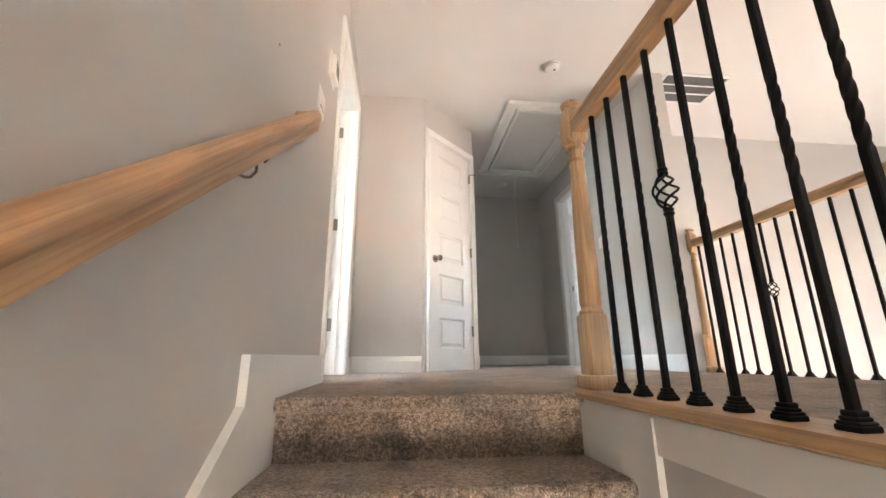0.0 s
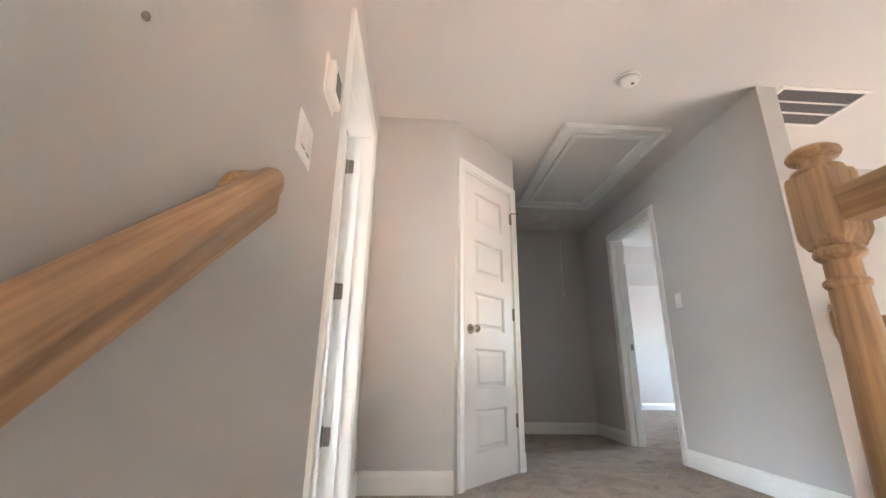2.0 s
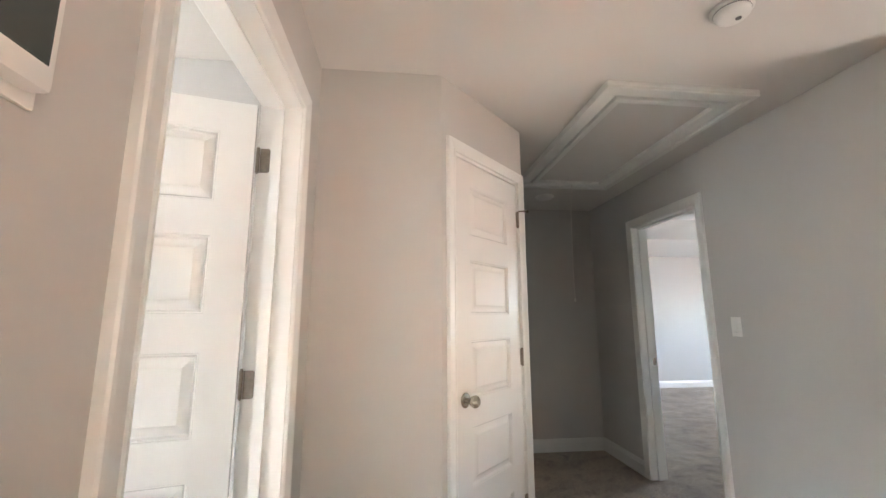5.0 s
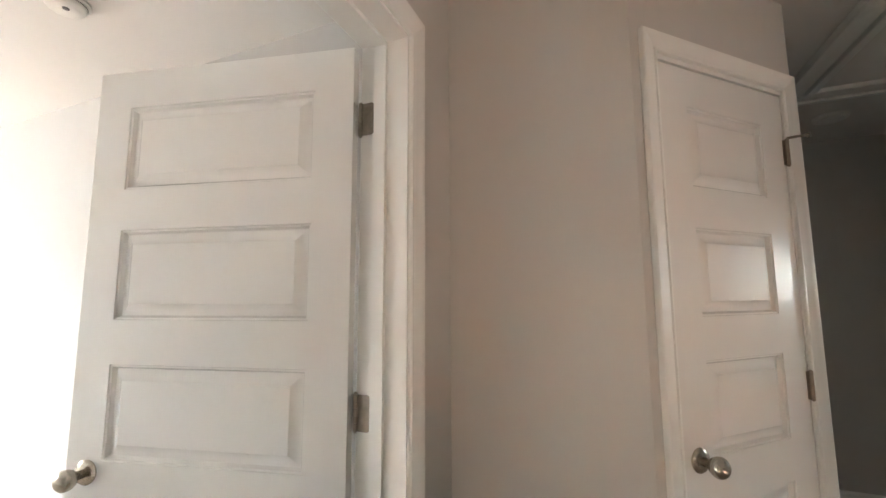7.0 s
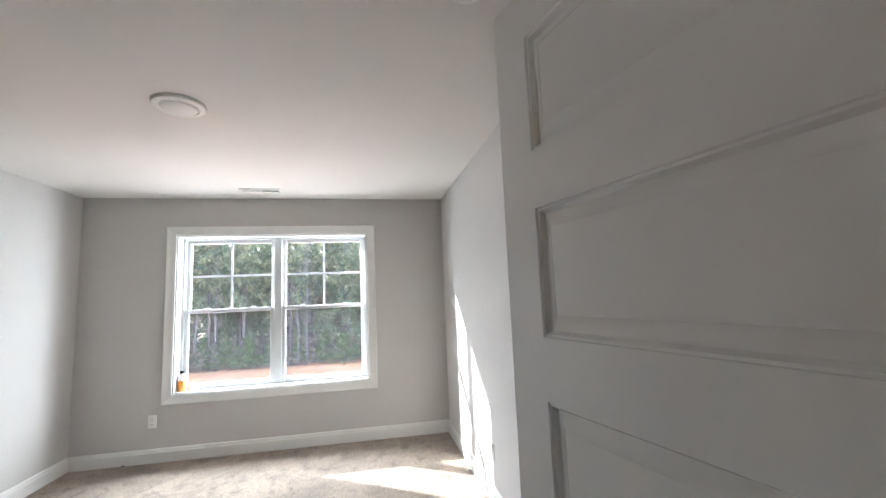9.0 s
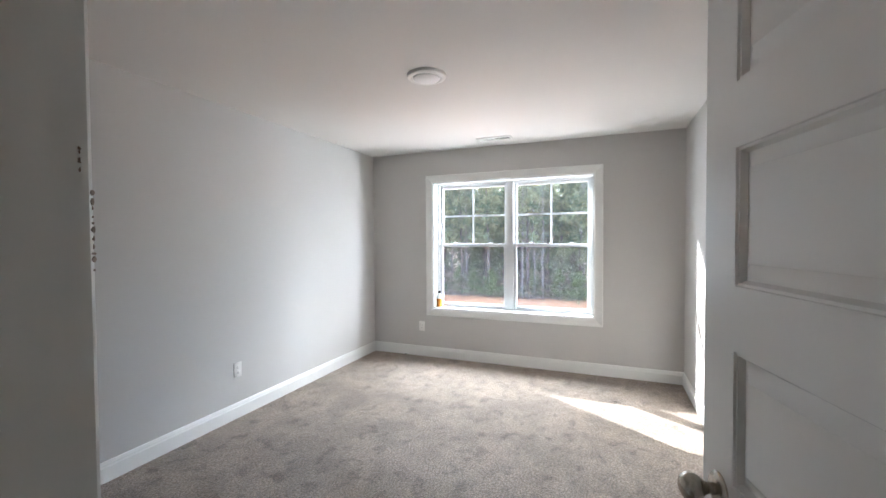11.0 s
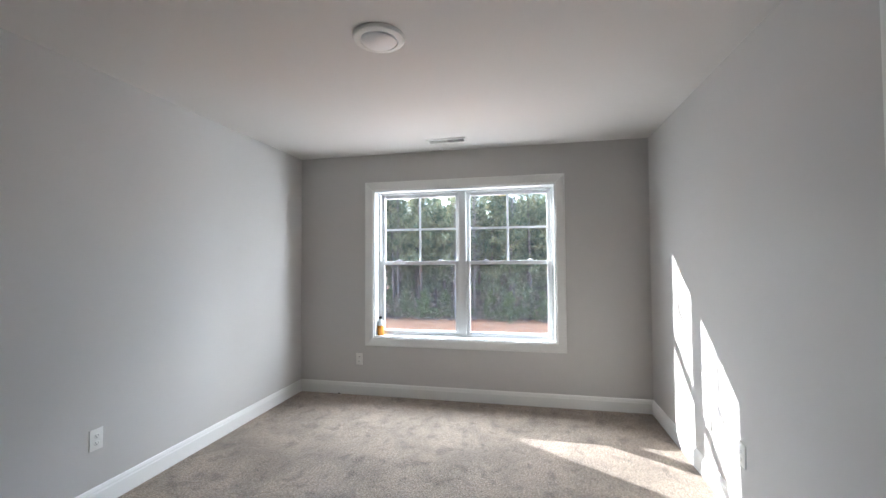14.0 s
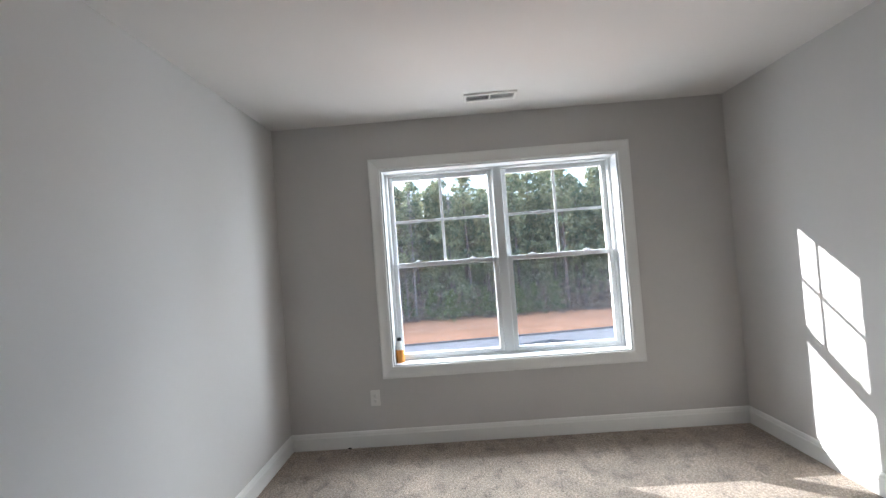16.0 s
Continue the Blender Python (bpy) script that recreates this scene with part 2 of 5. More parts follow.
def thing(name, label, category, m=None, group="", kind=""):
    ob = new(name)
    ob.empty_display_size = 0.1
    if m is not None:
        ob.matrix_world = m
    return tagged(ob, label, category, group, kind)


def setting(name, bm, mat, label="", category=""):
    return tagged(link(name, bm, mat, None, smooth=False), label, category, kind="structure")


def block(name, x0, x1, y0, y1, z0, z1, mat, label, category):
    bm = bmesh.new()
    box(bm, x0, x1, y0, y1, z0, z1)
    return setting(name, bm, mat, label, category)


def wall_with_holes(name, axis, c0, c1, u0, u1, z0, z1, holes, label):
    """A wall between c0 and c1 on its axis, from u0 to u1 along, with openings (u0, u1, z0, z1)."""
    bm = bmesh.new()
    us = sorted({u0, u1, *[h[0] for h in holes], *[h[1] for h in holes]})
    zs = sorted({z0, z1, *[h[2] for h in holes], *[h[3] for h in holes]})
    for a, b in zip(us, us[1:]):
        # stack the clear cells of this column
        run = None
        for c, d in zip(zs, zs[1:]):
            mu, mz = (a + b) / 2, (c + d) / 2
            solid = not any(h[0] < mu < h[1] and h[2] < mz < h[3] for h in holes)
            if solid:
                run = [run[0], d] if run else [c, d]
            if run and (not solid or d == zs[-1]):
                if axis == 'x':
                    box(bm, c0, c1, a, b, *run)
                else:
                    box(bm, a, b, c0, c1, *run)
                run = None
    bmesh.ops.remove_doubles(bm, verts=bm.verts, dist=1e-5)
    seen = {}
    for f in bm.faces:
        seen.setdefault(tuple(round(v, 4) for v in f.calc_center_median()), []).append(f)
    bmesh.ops.delete(bm, geom=[f for fs in seen.values() if len(fs) > 1 for f in fs], context='FACES_ONLY')
    return setting(name, bm, WALL, label, "wall")


# ---- plan ----
H = 2.44                      # ceiling
PILE = 0.012                  # top of the carpet
XL, XLB = -0.226, -0.362      # stair wall: hall face, bedroom face
YF = 3.406                    # hall wall beside the closet
BX, BY0, BY1 = -4.550, -0.003, 3.393   # bedroom: window wall, side walls
XR, XR2 = 2.188, 2.318        # hall's other wall
YEND = 5.72
A, B = Vector((0.327, 3.406)), Vector((0.873, 3.953))   # angled closet wall
DOOR_Y0, DOOR_Y1, DOOR_H = 2.288, 3.107, 2.077
ROOM_Y0, ROOM_Y1 = 4.188, 4.955
WY0, WY1, WZ0, WZ1 = 0.804, 2.588, 0.594, 2.072         # window opening
RISE, GOING, NOSE_Y = 0.187, 0.268, 1.475
XK, XK2 = 0.765, 0.865        # knee wall beside the stairs

# floors
block("floor_bedroom", BX - 0.2, XLB, BY0 - 0.1, BY1 + 0.1, -0.30, PILE, CARPET, "beige cut-pile carpet over the bedroom floor", "carpet")
bm = bmesh.new()
box(bm, XLB, XR2, NOSE_Y + 0.05, YEND + 0.1, -0.30, PILE)
box(bm, XK2 - 0.02, XR + 0.10, -4.0, NOSE_Y + 0.05, -0.30, PILE)
box(bm, XR2 - 0.001, XR2 + 0.055, NOSE_Y + 0.05, 2.90, -0.30, -0.002)
setting("floor_hall", bm, CARPET, "beige cut-pile carpet over the upstairs landing", "carpet")
block("floor_primary", XR2, 7.0, 3.95, 9.0, -0.30, PILE, CARPET, "beige carpet in the bright room beyond the hall", "carpet")
block("floor_foyer", XL, 6.1, -4.2, 3.95, -2.95, -2.75, OAKFLOOR, "brown wooden floor of the entry below", "floor")

# ceilings
block("ceiling_bedroom", BX - 0.25, XLB - 0.001, BY0 - 0.1, BY1 + 0.1, H, H + 0.15, CEIL, "flat white painted bedroom ceiling", "ceiling")
bm = bmesh.new()
box(bm, XLB - 0.001, 6.2, -4.2, YEND + 0.1, H, H + 0.15)
setting("ceiling_hall", bm, CEIL, "flat white painted ceiling over landing and entry", "ceiling")
bm = bmesh.new()
box(bm, XR2, 7.1, YEND + 0.1, 7.2, 2.75, 2.9)
box(bm, XR2, 7.1, 7.2, 9.1, H, H + 0.4)
box(bm, XR2 - 0.12, 7.1, YEND + 0.1, YEND + 0.14, H, 2.75)
# unseen piece added to keep sun off the far wall
box(bm, 6.2, 7.1, 3.85, YEND + 0.1, H, H + 0.15)
setting("ceiling_primary", bm, CEIL, "white tray ceiling of the room beyond the hall", "ceiling")

# walls
wall_with_holes("wall_stair", 'x', XLB, XL, -4.2, YF + 0.1, -2.75, H, [(DOOR_Y0 - 0.02, DOOR_Y1 + 0.02, -0.31, DOOR_H + 0.02)], "light grey painted wall along the stairs with a doorway")
block("wall_hall_corner", XL, A.x, YF, YF + 0.11, 0.0, H, WALL, "light grey painted wall beside the closet", "wall")
wall_with_holes("wall_window", 'x', BX - 0.20, BX, BY0 - 0.1, BY1 + 0.1, -0.3, H, [(WY0, WY1, WZ0, WZ1)], "light grey painted wall with a wide double window")
block("wall_bedroom_side", BX, XLB, BY0 - 0.1, BY0, 0.0, H, WALL, "light grey painted long bedroom wall", "wall")
CX0, CX1 = -2.045, -1.270     # bedroom closet opening
wall_with_holes("wall_bedroom_sunlit", 'y', BY1, BY1 + 0.1, BX, XLB, 0.0, H, [(CX0 - 0.02, CX1 + 0.02, 0.0, DOOR_H + 0.02)], "light grey painted bedroom wall with sun patches")
bm = bmesh.new()
box(bm, CX0 - 0.6, CX1 + 0.5, BY1 + 0.75, BY1 + 0.85, 0, H)
box(bm, CX0 - 0.7, CX0 - 0.6, BY1 + 0.1, BY1 + 0.85, 0, H)
box(bm, CX1 + 0.5, CX1 + 0.6, BY1 + 0.1, BY1 + 0.85, 0, H)
box(bm, CX0 - 0.7, CX1 + 0.6, BY1 + 0.1, BY1 + 0.85, H, H + 0.1)
setting("wall_bedroom_closet", bm, WALL, "painted walls of the dark bedroom closet", "wall")
block("floor_closet", CX0 - 0.7, CX1 + 0.6, BY1 + 0.1, BY1 + 0.85, -0.3, PILE, CARPET, "beige carpet in the bedroom closet", "carpet")
# unseen walls added so no daylight leaks under the shut closet door
bm = bmesh.new()
box(bm, XLB, XL, YF + 0.1, 4.8, 0.0, H)
box(bm, XL, B.x - 0.1, 4.7, 4.8, 0.0, H)
setting("wall_closet_inner", bm, WALL, "unseen walls added behind the shut closet door to block light", "wall")
block("wall_corridor", B.x - 0.1, B.x, B.y + 0.03, YEND, 0.0, H, WALL, "grey painted corridor wall behind the closet", "wall")
block("wall_corridor_end", B.x - 0.1, XR2, YEND, YEND + 0.1, 0.0, H, WALL, "grey painted wall closing the corridor", "wall")
wall_with_holes("wall_hall_side", 'x', XR, XR2, 2.874, YEND, 0.0, H, [(ROOM_Y0 - 0.02, ROOM_Y1 + 0.02, 0.0, DOOR_H + 0.02)], "grey painted hall wall with a doorway to a bright room")
block("wall_foyer_far", XR2, 6.1, 3.815, 3.95, -2.75, H, FOYERWALL, "bright painted wall across the open entry", "wall")
# openings in these unseen outer walls are sized to set the indoor brightness
wall_with_holes("wall_foyer_side", 'x', 6.0, 6.15, -4.2, 3.815, -2.75, H, [(-0.6, 1.8, -2.4, -1.15)], "painted outer wall of the open entry, low opening added for daylight")
wall_with_holes("wall_foyer_front", 'y', -4.2, -4.0, XL, 6.0, -2.75, H, [(4.3, 5.0, 1.2, 1.8), (0.0, 0.7, -2.2, -0.9)], "painted front wall of the entry, two unseen openings added for daylight")
block("wall_primary_far", XR2, 7.1, 8.9, 9.0, 0.0, H, WALL, "light grey painted far wall of the bright room", "wall")
wall_with_holes("wall_primary_window", 'x', 7.0, 7.1, 3.95, 9.0, 0.0, 2.9, [(6.3, 7.1, 1.2, 2.0)], "painted wall with an unseen opening added for the bright room's daylight")
# unseen block added to stop sun leaking into the bright room
block("wall_primary_near", 6.15, 7.1, 3.85, 3.95, 0.0, H, WALL, "unseen wall added to keep sun out of the bright room", "wall")
block("wall_primary_side", XR2 - 0.1, XR2, YEND + 0.1, 9.0, 0.0, 2.9, WALL, "grey painted side wall of the bright room", "wall")
block("wall_under_hall", XR2 - 0.1, XR2, -4.0, 3.815, -2.75, -0.30, FOYERWALL, "painted wall under the landing edge", "wall")

# angled closet wall, built in its own axes: s along the wall, d out into the hall
S_LEN = (B - A).length
S_DIR = (B - A).normalized()
CLOSET = Matrix(((S_DIR.x, S_DIR.y, 0, A.x), (S_DIR.y, -S_DIR.x, 0, A.y), (0, 0, 1, 0), (0, 0, 0, 1)))
CS0, CS1 = 0.100, 0.700
bm = bmesh.new()
box(bm, 0, CS0 - 0.015, -0.10, 0, 0, H)
box(bm, CS1 + 0.015, S_LEN, -0.10, 0, 0, H)
box(bm, CS0 - 0.015, CS1 + 0.015, -0.10, 0, DOOR_H + 0.015, H)
bm.transform(CLOSET)
setting("wall_closet", bm, WALL, "light grey angled wall round the closet door", "wall")


# ---- baseboards and casings ----
BASE = ((0, 0), (0.015, 0), (0.015, 0.098), (0.011, 0.108), (0.011, 0.114), (0.006, 0.128), (0.0, 0.133))


def baseboard(p, q, normal, label="white painted baseboard along the wall"):
    """From p to q on the floor, standing out along the normal."""
    bm = bmesh.new()
    p, q, n = Vector((*p, 0)), Vector((*q, 0)), Vector((*normal, 0))
    a = [bm.verts.new(p + n * s + Vector((0, 0, u))) for s, u in BASE]
    b = [bm.verts.new(q + n * s + Vector((0, 0, u))) for s, u in BASE]
    k = len(BASE)
    for i in range(k):
        bm.faces.new((a[i], a[(i + 1) % k], b[(i + 1) % k], b[i]))
    bm.faces.new(a)
    bm.faces.new(b[::-1])
    return setting("baseboard", bm, TRIM, label, "baseboard")


CW = 0.066
baseboard((BX, BY0), (BX, BY1), (1, 0))
baseboard((BX + 0.015, BY0), (XLB, BY0), (0, 1))
baseboard((BX + 0.015, BY1), (CX0 - CW - 0.007, BY1), (0, -1))
baseboard((CX1 + CW + 0.007, BY1), (XLB, BY1), (0, -1))
baseboard((XL, DOOR_Y1 + CW + 0.007), (XL, YF), (1, 0))
baseboard((XL + 0.015, YF), (A.x, YF), (0, -1))
baseboard((XLB, BY0 + 0.015), (XLB, DOOR_Y0 - CW - 0.01), (-1, 0))
baseboard((B.x, B.y + 0.03), (B.x, YEND), (1, 0))
baseboard((B.x + 0.015, YEND), (XR - 0.015, YEND), (0, -1))
baseboard((XR, ROOM_Y1 + CW + 0.007), (XR, YEND), (-1, 0))
baseboard((XR, 2.90), (XR, ROOM_Y0 - CW - 0.007), (-1, 0))
baseboard((XR2, 8.9), (7.0, 8.9), (0, -1))
bm = bmesh.new()
box(bm, CS1 + 0.072, S_LEN + 0.012, 0.0, 0.015, 0, 0.133)
bevel(bm, 0.003)
bm.transform(CLOSET)
setting("baseboard", bm, TRIM, "short white baseboard end beside the closet", "baseboard")


def casing_profile(w):
    """Across the casing from the opening outwards: (offset, depth)."""
    return ((0.0, 0.0), (0.0, 0.009), (0.003, 0.013), (0.009, 0.013), (0.011, 0.009), (0.014, 0.009), (0.024, 0.014), (w - 0.018, 0.016), (w - 0.010, 0.019), (w - 0.003, 0.019), (w, 0.015), (w, 0.0))


def casing(parent, m, s0, s1, top, bottom=0.0, w=CW, sill=False, mat=None):
    """Mitred casing round an opening, in axes s along, d out of the wall, z up."""
    prof = casing_profile(w)
    runs = [("casing_leg", (s0, bottom), (s0, top), (-1, 0), (0, 1)), ("casing_head", (s0, top), (s1, top), (0, 1), (1, 0)), ("casing_leg", (s1, bottom), (s1, top), (1, 0), (0, 1))]
    if sill:
        runs.append(("casing_sill", (s0, bottom), (s1, bottom), (0, -1), (1, 0)))
    for name, p, q, out, along in runs:
        bm = bmesh.new()
        ra, rb = [], []
        for o, d in prof:
            ea = o if (name != "casing_leg" or sill) else 0.0
            eb = o
            a = (p[0] + out[0] * o - along[0] * ea, p[1] + out[1] * o - along[1] * ea)
            b = (q[0] + out[0] * o + along[0] * eb, q[1] + out[1] * o + along[1] * eb)
            ra.append(bm.verts.new((a[0], d, a[1])))
            rb.append(bm.verts.new((b[0], d, b[1])))
        k = len(prof)
        for i in range(k):
            bm.faces.new((ra[i], ra[(i + 1) % k], rb[(i + 1) % k], rb[i]))
        bm.faces.new(ra)
        bm.faces.new(rb[::-1])
        bm.transform(m)
        part(name, bm, mat or TRIM, parent)


# ---- doors ----
PANELS = ((0.190, 0.446), (0.568, 0.824), (0.946, 1.202), (1.324, 1.580), (1.700, 1.950))


def door_leaf(parent, m, width, stile, height=2.035, z0=0.014, thick=0.035):
    """A five-panel leaf: s from the hinge edge 0 to width, d from 0 (near face) to -thick."""
    leaf = part("door_leaf", _leaf_frame(width, stile, height, z0, thick, m), DOORPAINT, parent)
    for lo, hi in PANELS:
        bm = bmesh.new()
        for side, sign in ((0.0, -1), (-thick, 1)):
            loops = []
            for inset, depth in ((0.0, 0.0), (0.0015, 0.0040), (0.0065, 0.0040), (0.0095, 0.0100), (0.0125, 0.0145), (0.0165, 0.0150), (0.0420, 0.0025), (0.0435, 0.0010), (0.047, 0.0010)):
                s0, s1, a, b = stile + inset, width - stile - inset, lo + inset, hi - inset
                d = side + sign * depth
                loops.append([bm.verts.new(c) for c in ((s0, d, a), (s1, d, a), (s1, d, b), (s0, d, b))])
            for p, q in zip(loops, loops[1:]):
                for i in range(4):
                    bm.faces.new((p[i], p[(i + 1) % 4], q[(i + 1) % 4], q[i]))
            bm.faces.new(loops[-1])
        bm.transform(m)
        part("panel", bm, DOORPAINT, leaf)
    return leaf


def _leaf_frame(width, stile, height, z0, thick, m):
    bm = bmesh.new()
    box(bm, 0, stile, -thick, 0, z0, z0 + height)
    box(bm, width - stile, width, -thick, 0, z0, z0 + height)
    zs = [z0, *[z for p in PANELS for z in p], z0 + height]
    for a, b in zip(zs[::2], zs[1::2]):
        box(bm, stile, width - stile, -thick, 0, a, b)
    bmesh.ops.remove_doubles(bm, verts=bm.verts, dist=1e-5)
    bm.transform(m)
    return bm


def knob(parent, m, s, z, sign=1, base=0.0):
    """An egg-shaped nickel knob on its rose, standing out from the face."""
    bm = bmesh.new()
    lathe(bm, [(0.033, 0.0), (0.0335, 0.004), (0.030, 0.008), (0.018, 0.011)], 24, 'y')
    bm.transform(Matrix.Translation((s, base, z)) @ Matrix.Diagonal((1, sign, 1, 1)))
    bm.transform(m)
    rose = part("rose", bm, NICKEL, parent, "round nickel rose")
    bm = bmesh.new()
    lathe(bm, [(0.012, 0.008), (0.011, 0.022), (0.014, 0.030), (0.022, 0.038), (0.0265, 0.048), (0.0275, 0.056), (0.025, 0.064), (0.018, 0.071), (0.008, 0.075)], 24, 'y')
    bm.transform(Matrix.Translation((s, base, z)) @ Matrix.Diagonal((1, sign, 1, 1)))
    bm.transform(m)
    part("knob", bm, NICKEL, rose, "egg-shaped brushed nickel knob")


# bedroom door, open into the bedroom
door_1 = thing("door_1", "white five-panel bedroom door standing open into the room", "door", kind="structure")
bm = bmesh.new()
for a, b in ((DOOR_Y0 - 0.02, DOOR_Y0), (DOOR_Y1, DOOR_Y1 + 0.02)):
    box(bm, XLB - 0.001, XL + 0.001, a, b, 0, DOOR_H + 0.02)
box(bm, XLB - 0.001, XL + 0.001, DOOR_Y0, DOOR_Y1, DOOR_H, DOOR_H + 0.02)
part("jamb", bm, TRIM, door_1)
bm = bmesh.new()
SX0, SX1 = XLB + 0.040, XLB + 0.075
box(bm, SX0, SX1, DOOR_Y0, DOOR_Y0 + 0.011, 0, DOOR_H)
box(bm, SX0, SX1, DOOR_Y1 - 0.011, DOOR_Y1, 0, DOOR_H)
box(bm, SX0, SX1, DOOR_Y0 + 0.011, DOOR_Y1 - 0.011, DOOR_H - 0.011, DOOR_H)
part("door_stop", bm, TRIM, door_1)
HALL_SIDE = Matrix(((0, 1, 0, XL), (1, 0, 0, 0), (0, 0, 1, 0), (0, 0, 0, 1)))
ROOM_SIDE = Matrix(((0, -1, 0, XLB), (1, 0, 0, 0), (0, 0, 1, 0), (0, 0, 0, 1)))
for m in (HALL_SIDE, ROOM_SIDE):
    casing(door_1, m, DOOR_Y0 - 0.006, DOOR_Y1 + 0.006, DOOR_H + 0.006)
LEAF_DIR = Vector((-0.9746, -0.2240)).normalized()
LEAF = Matrix(((LEAF_DIR.x, -LEAF_DIR.y, 0, -0.3724), (LEAF_DIR.y, LEAF_DIR.x, 0, 3.0745), (0, 0, 1, 0), (0, 0, 0, 1)))
leaf = door_leaf(door_1, LEAF, 0.813, 0.112, 2.050, thick=0.035)
knob(leaf, LEAF, 0.745, 0.915)
knob(leaf, LEAF, 0.745, 0.915, -1, -0.035)
PIN = Vector((XLB - 0.008, DOOR_Y1 - 0.001))


def hinge_plate(bm, z, flip):
    """One rounded hinge leaf from its knuckle at u = 0 outwards, lying in the u-z plane."""
    ring = []
    for cu, cz, a0 in ((0.026, 0.037, 0), (0.0, 0.045, None), (0.0, -0.045, None), (0.026, -0.037, 270)):
        if a0 is None:
            ring.append((cu, cz))
        else:
            ring += [(cu + 0.008 * math.cos(radians(a0 + k)), cz + 0.008 * math.sin(radians(a0 + k))) for k in (0, 22.5, 45, 67.5, 90)]
    lo = [bm.verts.new((u, 0.0, z + v)) for u, v in ring]
    hi = [bm.verts.new((u, 0.0025 * flip, z + v)) for u, v in ring]
    bm.faces.new(lo)
    bm.faces.new(hi[::-1])
    for i in range(len(ring)):
        j = (i + 1) % len(ring)
        bm.faces.new((lo[i], lo[j], hi[j], hi[i]))


def hinge_screws(bm, z, flip):
    for u, v in ((0.010, -0.030), (0.022, -0.010), (0.010, 0.010), (0.022, 0.030)):
        lathe(bm, [(0.0038, 0.0022 * flip), (0.0038, 0.0031 * flip), (0.0026, 0.0034 * flip)], 10, 'y', (u, 0, z + v))


JAMB_FACE = Matrix(((1, 0, 0, XLB), (0, 1, 0, DOOR_Y1), (0, 0, 1, 0), (0, 0, 0, 1)))
EDGE_FACE = LEAF @ Matrix(((0, -1, 0, 0), (-1, 0, 0, -0.036), (0, 0, 1, 0), (0, 0, 0, 1))) @ Matrix.Diagonal((-1, 1, 1, 1))
for z in (0.350, 1.094, 1.868):
    bm = bmesh.new()
    for k in range(5):
        lathe(bm, [(0.0045, z - 0.045 + 0.018 * k), (0.0062, z - 0.0442 + 0.018 * k), (0.0062, z - 0.0282 + 0.018 * k), (0.0045, z - 0.0274 + 0.018 * k)], 14, 'z', (PIN.x, PIN.y, 0))
    hinge = part("hinge", bm, HINGE, door_1, "nickel butt hinge with rounded leaves")
    bm = bmesh.new()
    lathe(bm, [(0.003, z - 0.050), (0.0042, z - 0.0455), (0.0042, z + 0.0455), (0.006, z + 0.047), (0.003, z + 0.051)], 12, 'z', (PIN.x, PIN.y, 0))
    part("pin", bm, HINGE, hinge)
    for face, flip in ((JAMB_FACE, -1), (EDGE_FACE, -1)):
        bm = bmesh.new()
        hinge_plate(bm, z, flip)
        bm.transform(face)
        part("hinge_leaf", bm, HINGE, hinge)
        bm = bmesh.new()
        hinge_screws(bm, z, flip)
        bm.transform(face)
        part("screw", bm, HINGE, hinge)
# chipped paint: ragged flakes on the corner of the latch jamb and, lower, on the edge of its casing
bm = bmesh.new()
rng = random.Random(4)
for lo, hi, n_chips, x, y in ((1.388, 1.462, 11, XLB - 0.0115, DOOR_Y0 - 0.006), (1.474, 1.496, 5, XLB + 0.0002, DOOR_Y0)):
    for i in range(n_chips):
        z = lo + (hi - lo) * (i + rng.uniform(0.1, 0.7)) / n_chips
        tall, wide = rng.uniform(0.0012, 0.0042), rng.uniform(0.0008, 0.0022)
        ring = [(x + wide * math.cos(k * 1.047) * rng.uniform(0.4, 1.0), z + tall * math.sin(k * 1.047) * rng.uniform(0.5, 1.0)) for k in range(6)]
        back = [bm.verts.new((u, y - 0.0006, v)) for u, v in ring]
        front = [bm.verts.new((u, y + 0.0003, v)) for u, v in ring]
        bm.faces.new(front)
        for k in range(6):
            bm.faces.new((back[k], back[k - 1], front[k - 1], front[k]))
part("chipped_paint", bm, SCUFF, door_1, "chipped dark edge of the jamb")

bm = bmesh.new()
box(bm, XLB + 0.008, XLB + 0.034, DOOR_Y0 - 0.001, DOOR_Y0 + 0.0015, 0.905, 0.962)
bevel(bm, 0.001, 1)
strike = part("strike_plate", bm, TRIM, door_1, "strike plate painted over white")
bm = bmesh.new()
box(bm, XLB + 0.015, XLB + 0.027, DOOR_Y0 + 0.0012, DOOR_Y0 + 0.0020, 0.921, 0.946)
part("latch_hole", bm, SCUFF, strike)

# closet door in the angled wall, shut
door_2 = thing("door_2", "narrow white five-panel closet door, shut, in an angled wall", "door", kind="structure")
casing(door_2, CLOSET, CS0 - 0.006, CS1 + 0.006, DOOR_H + 0.014, w=0.060)
bm = bmesh.new()
box(bm, CS0 - 0.015, CS0 - 0.002, -0.10, 0.0005, 0, DOOR_H + 0.015)
box(bm, CS1 + 0.002, CS1 + 0.015, -0.10, 0.0005, 0, DOOR_H + 0.015)
box(bm, CS0 - 0.002, CS1 + 0.002, -0.10, 0.0005, DOOR_H, DOOR_H + 0.015)
bm.transform(CLOSET)
part("jamb", bm, TRIM, door_2)
CLEAF = CLOSET @ Matrix.Translation((CS0, -0.002, 0))
leaf = door_leaf(door_2, CLEAF, CS1 - CS0, 0.120, 2.056)
knob(leaf, CLEAF, 0.066, 0.945)
bm = bmesh.new()
box(bm, -0.001, 0.001, -0.02, 0.001, 0.915, 0.975)
bm.transform(CLEAF)
part("latch_plate", bm, DARK, leaf)
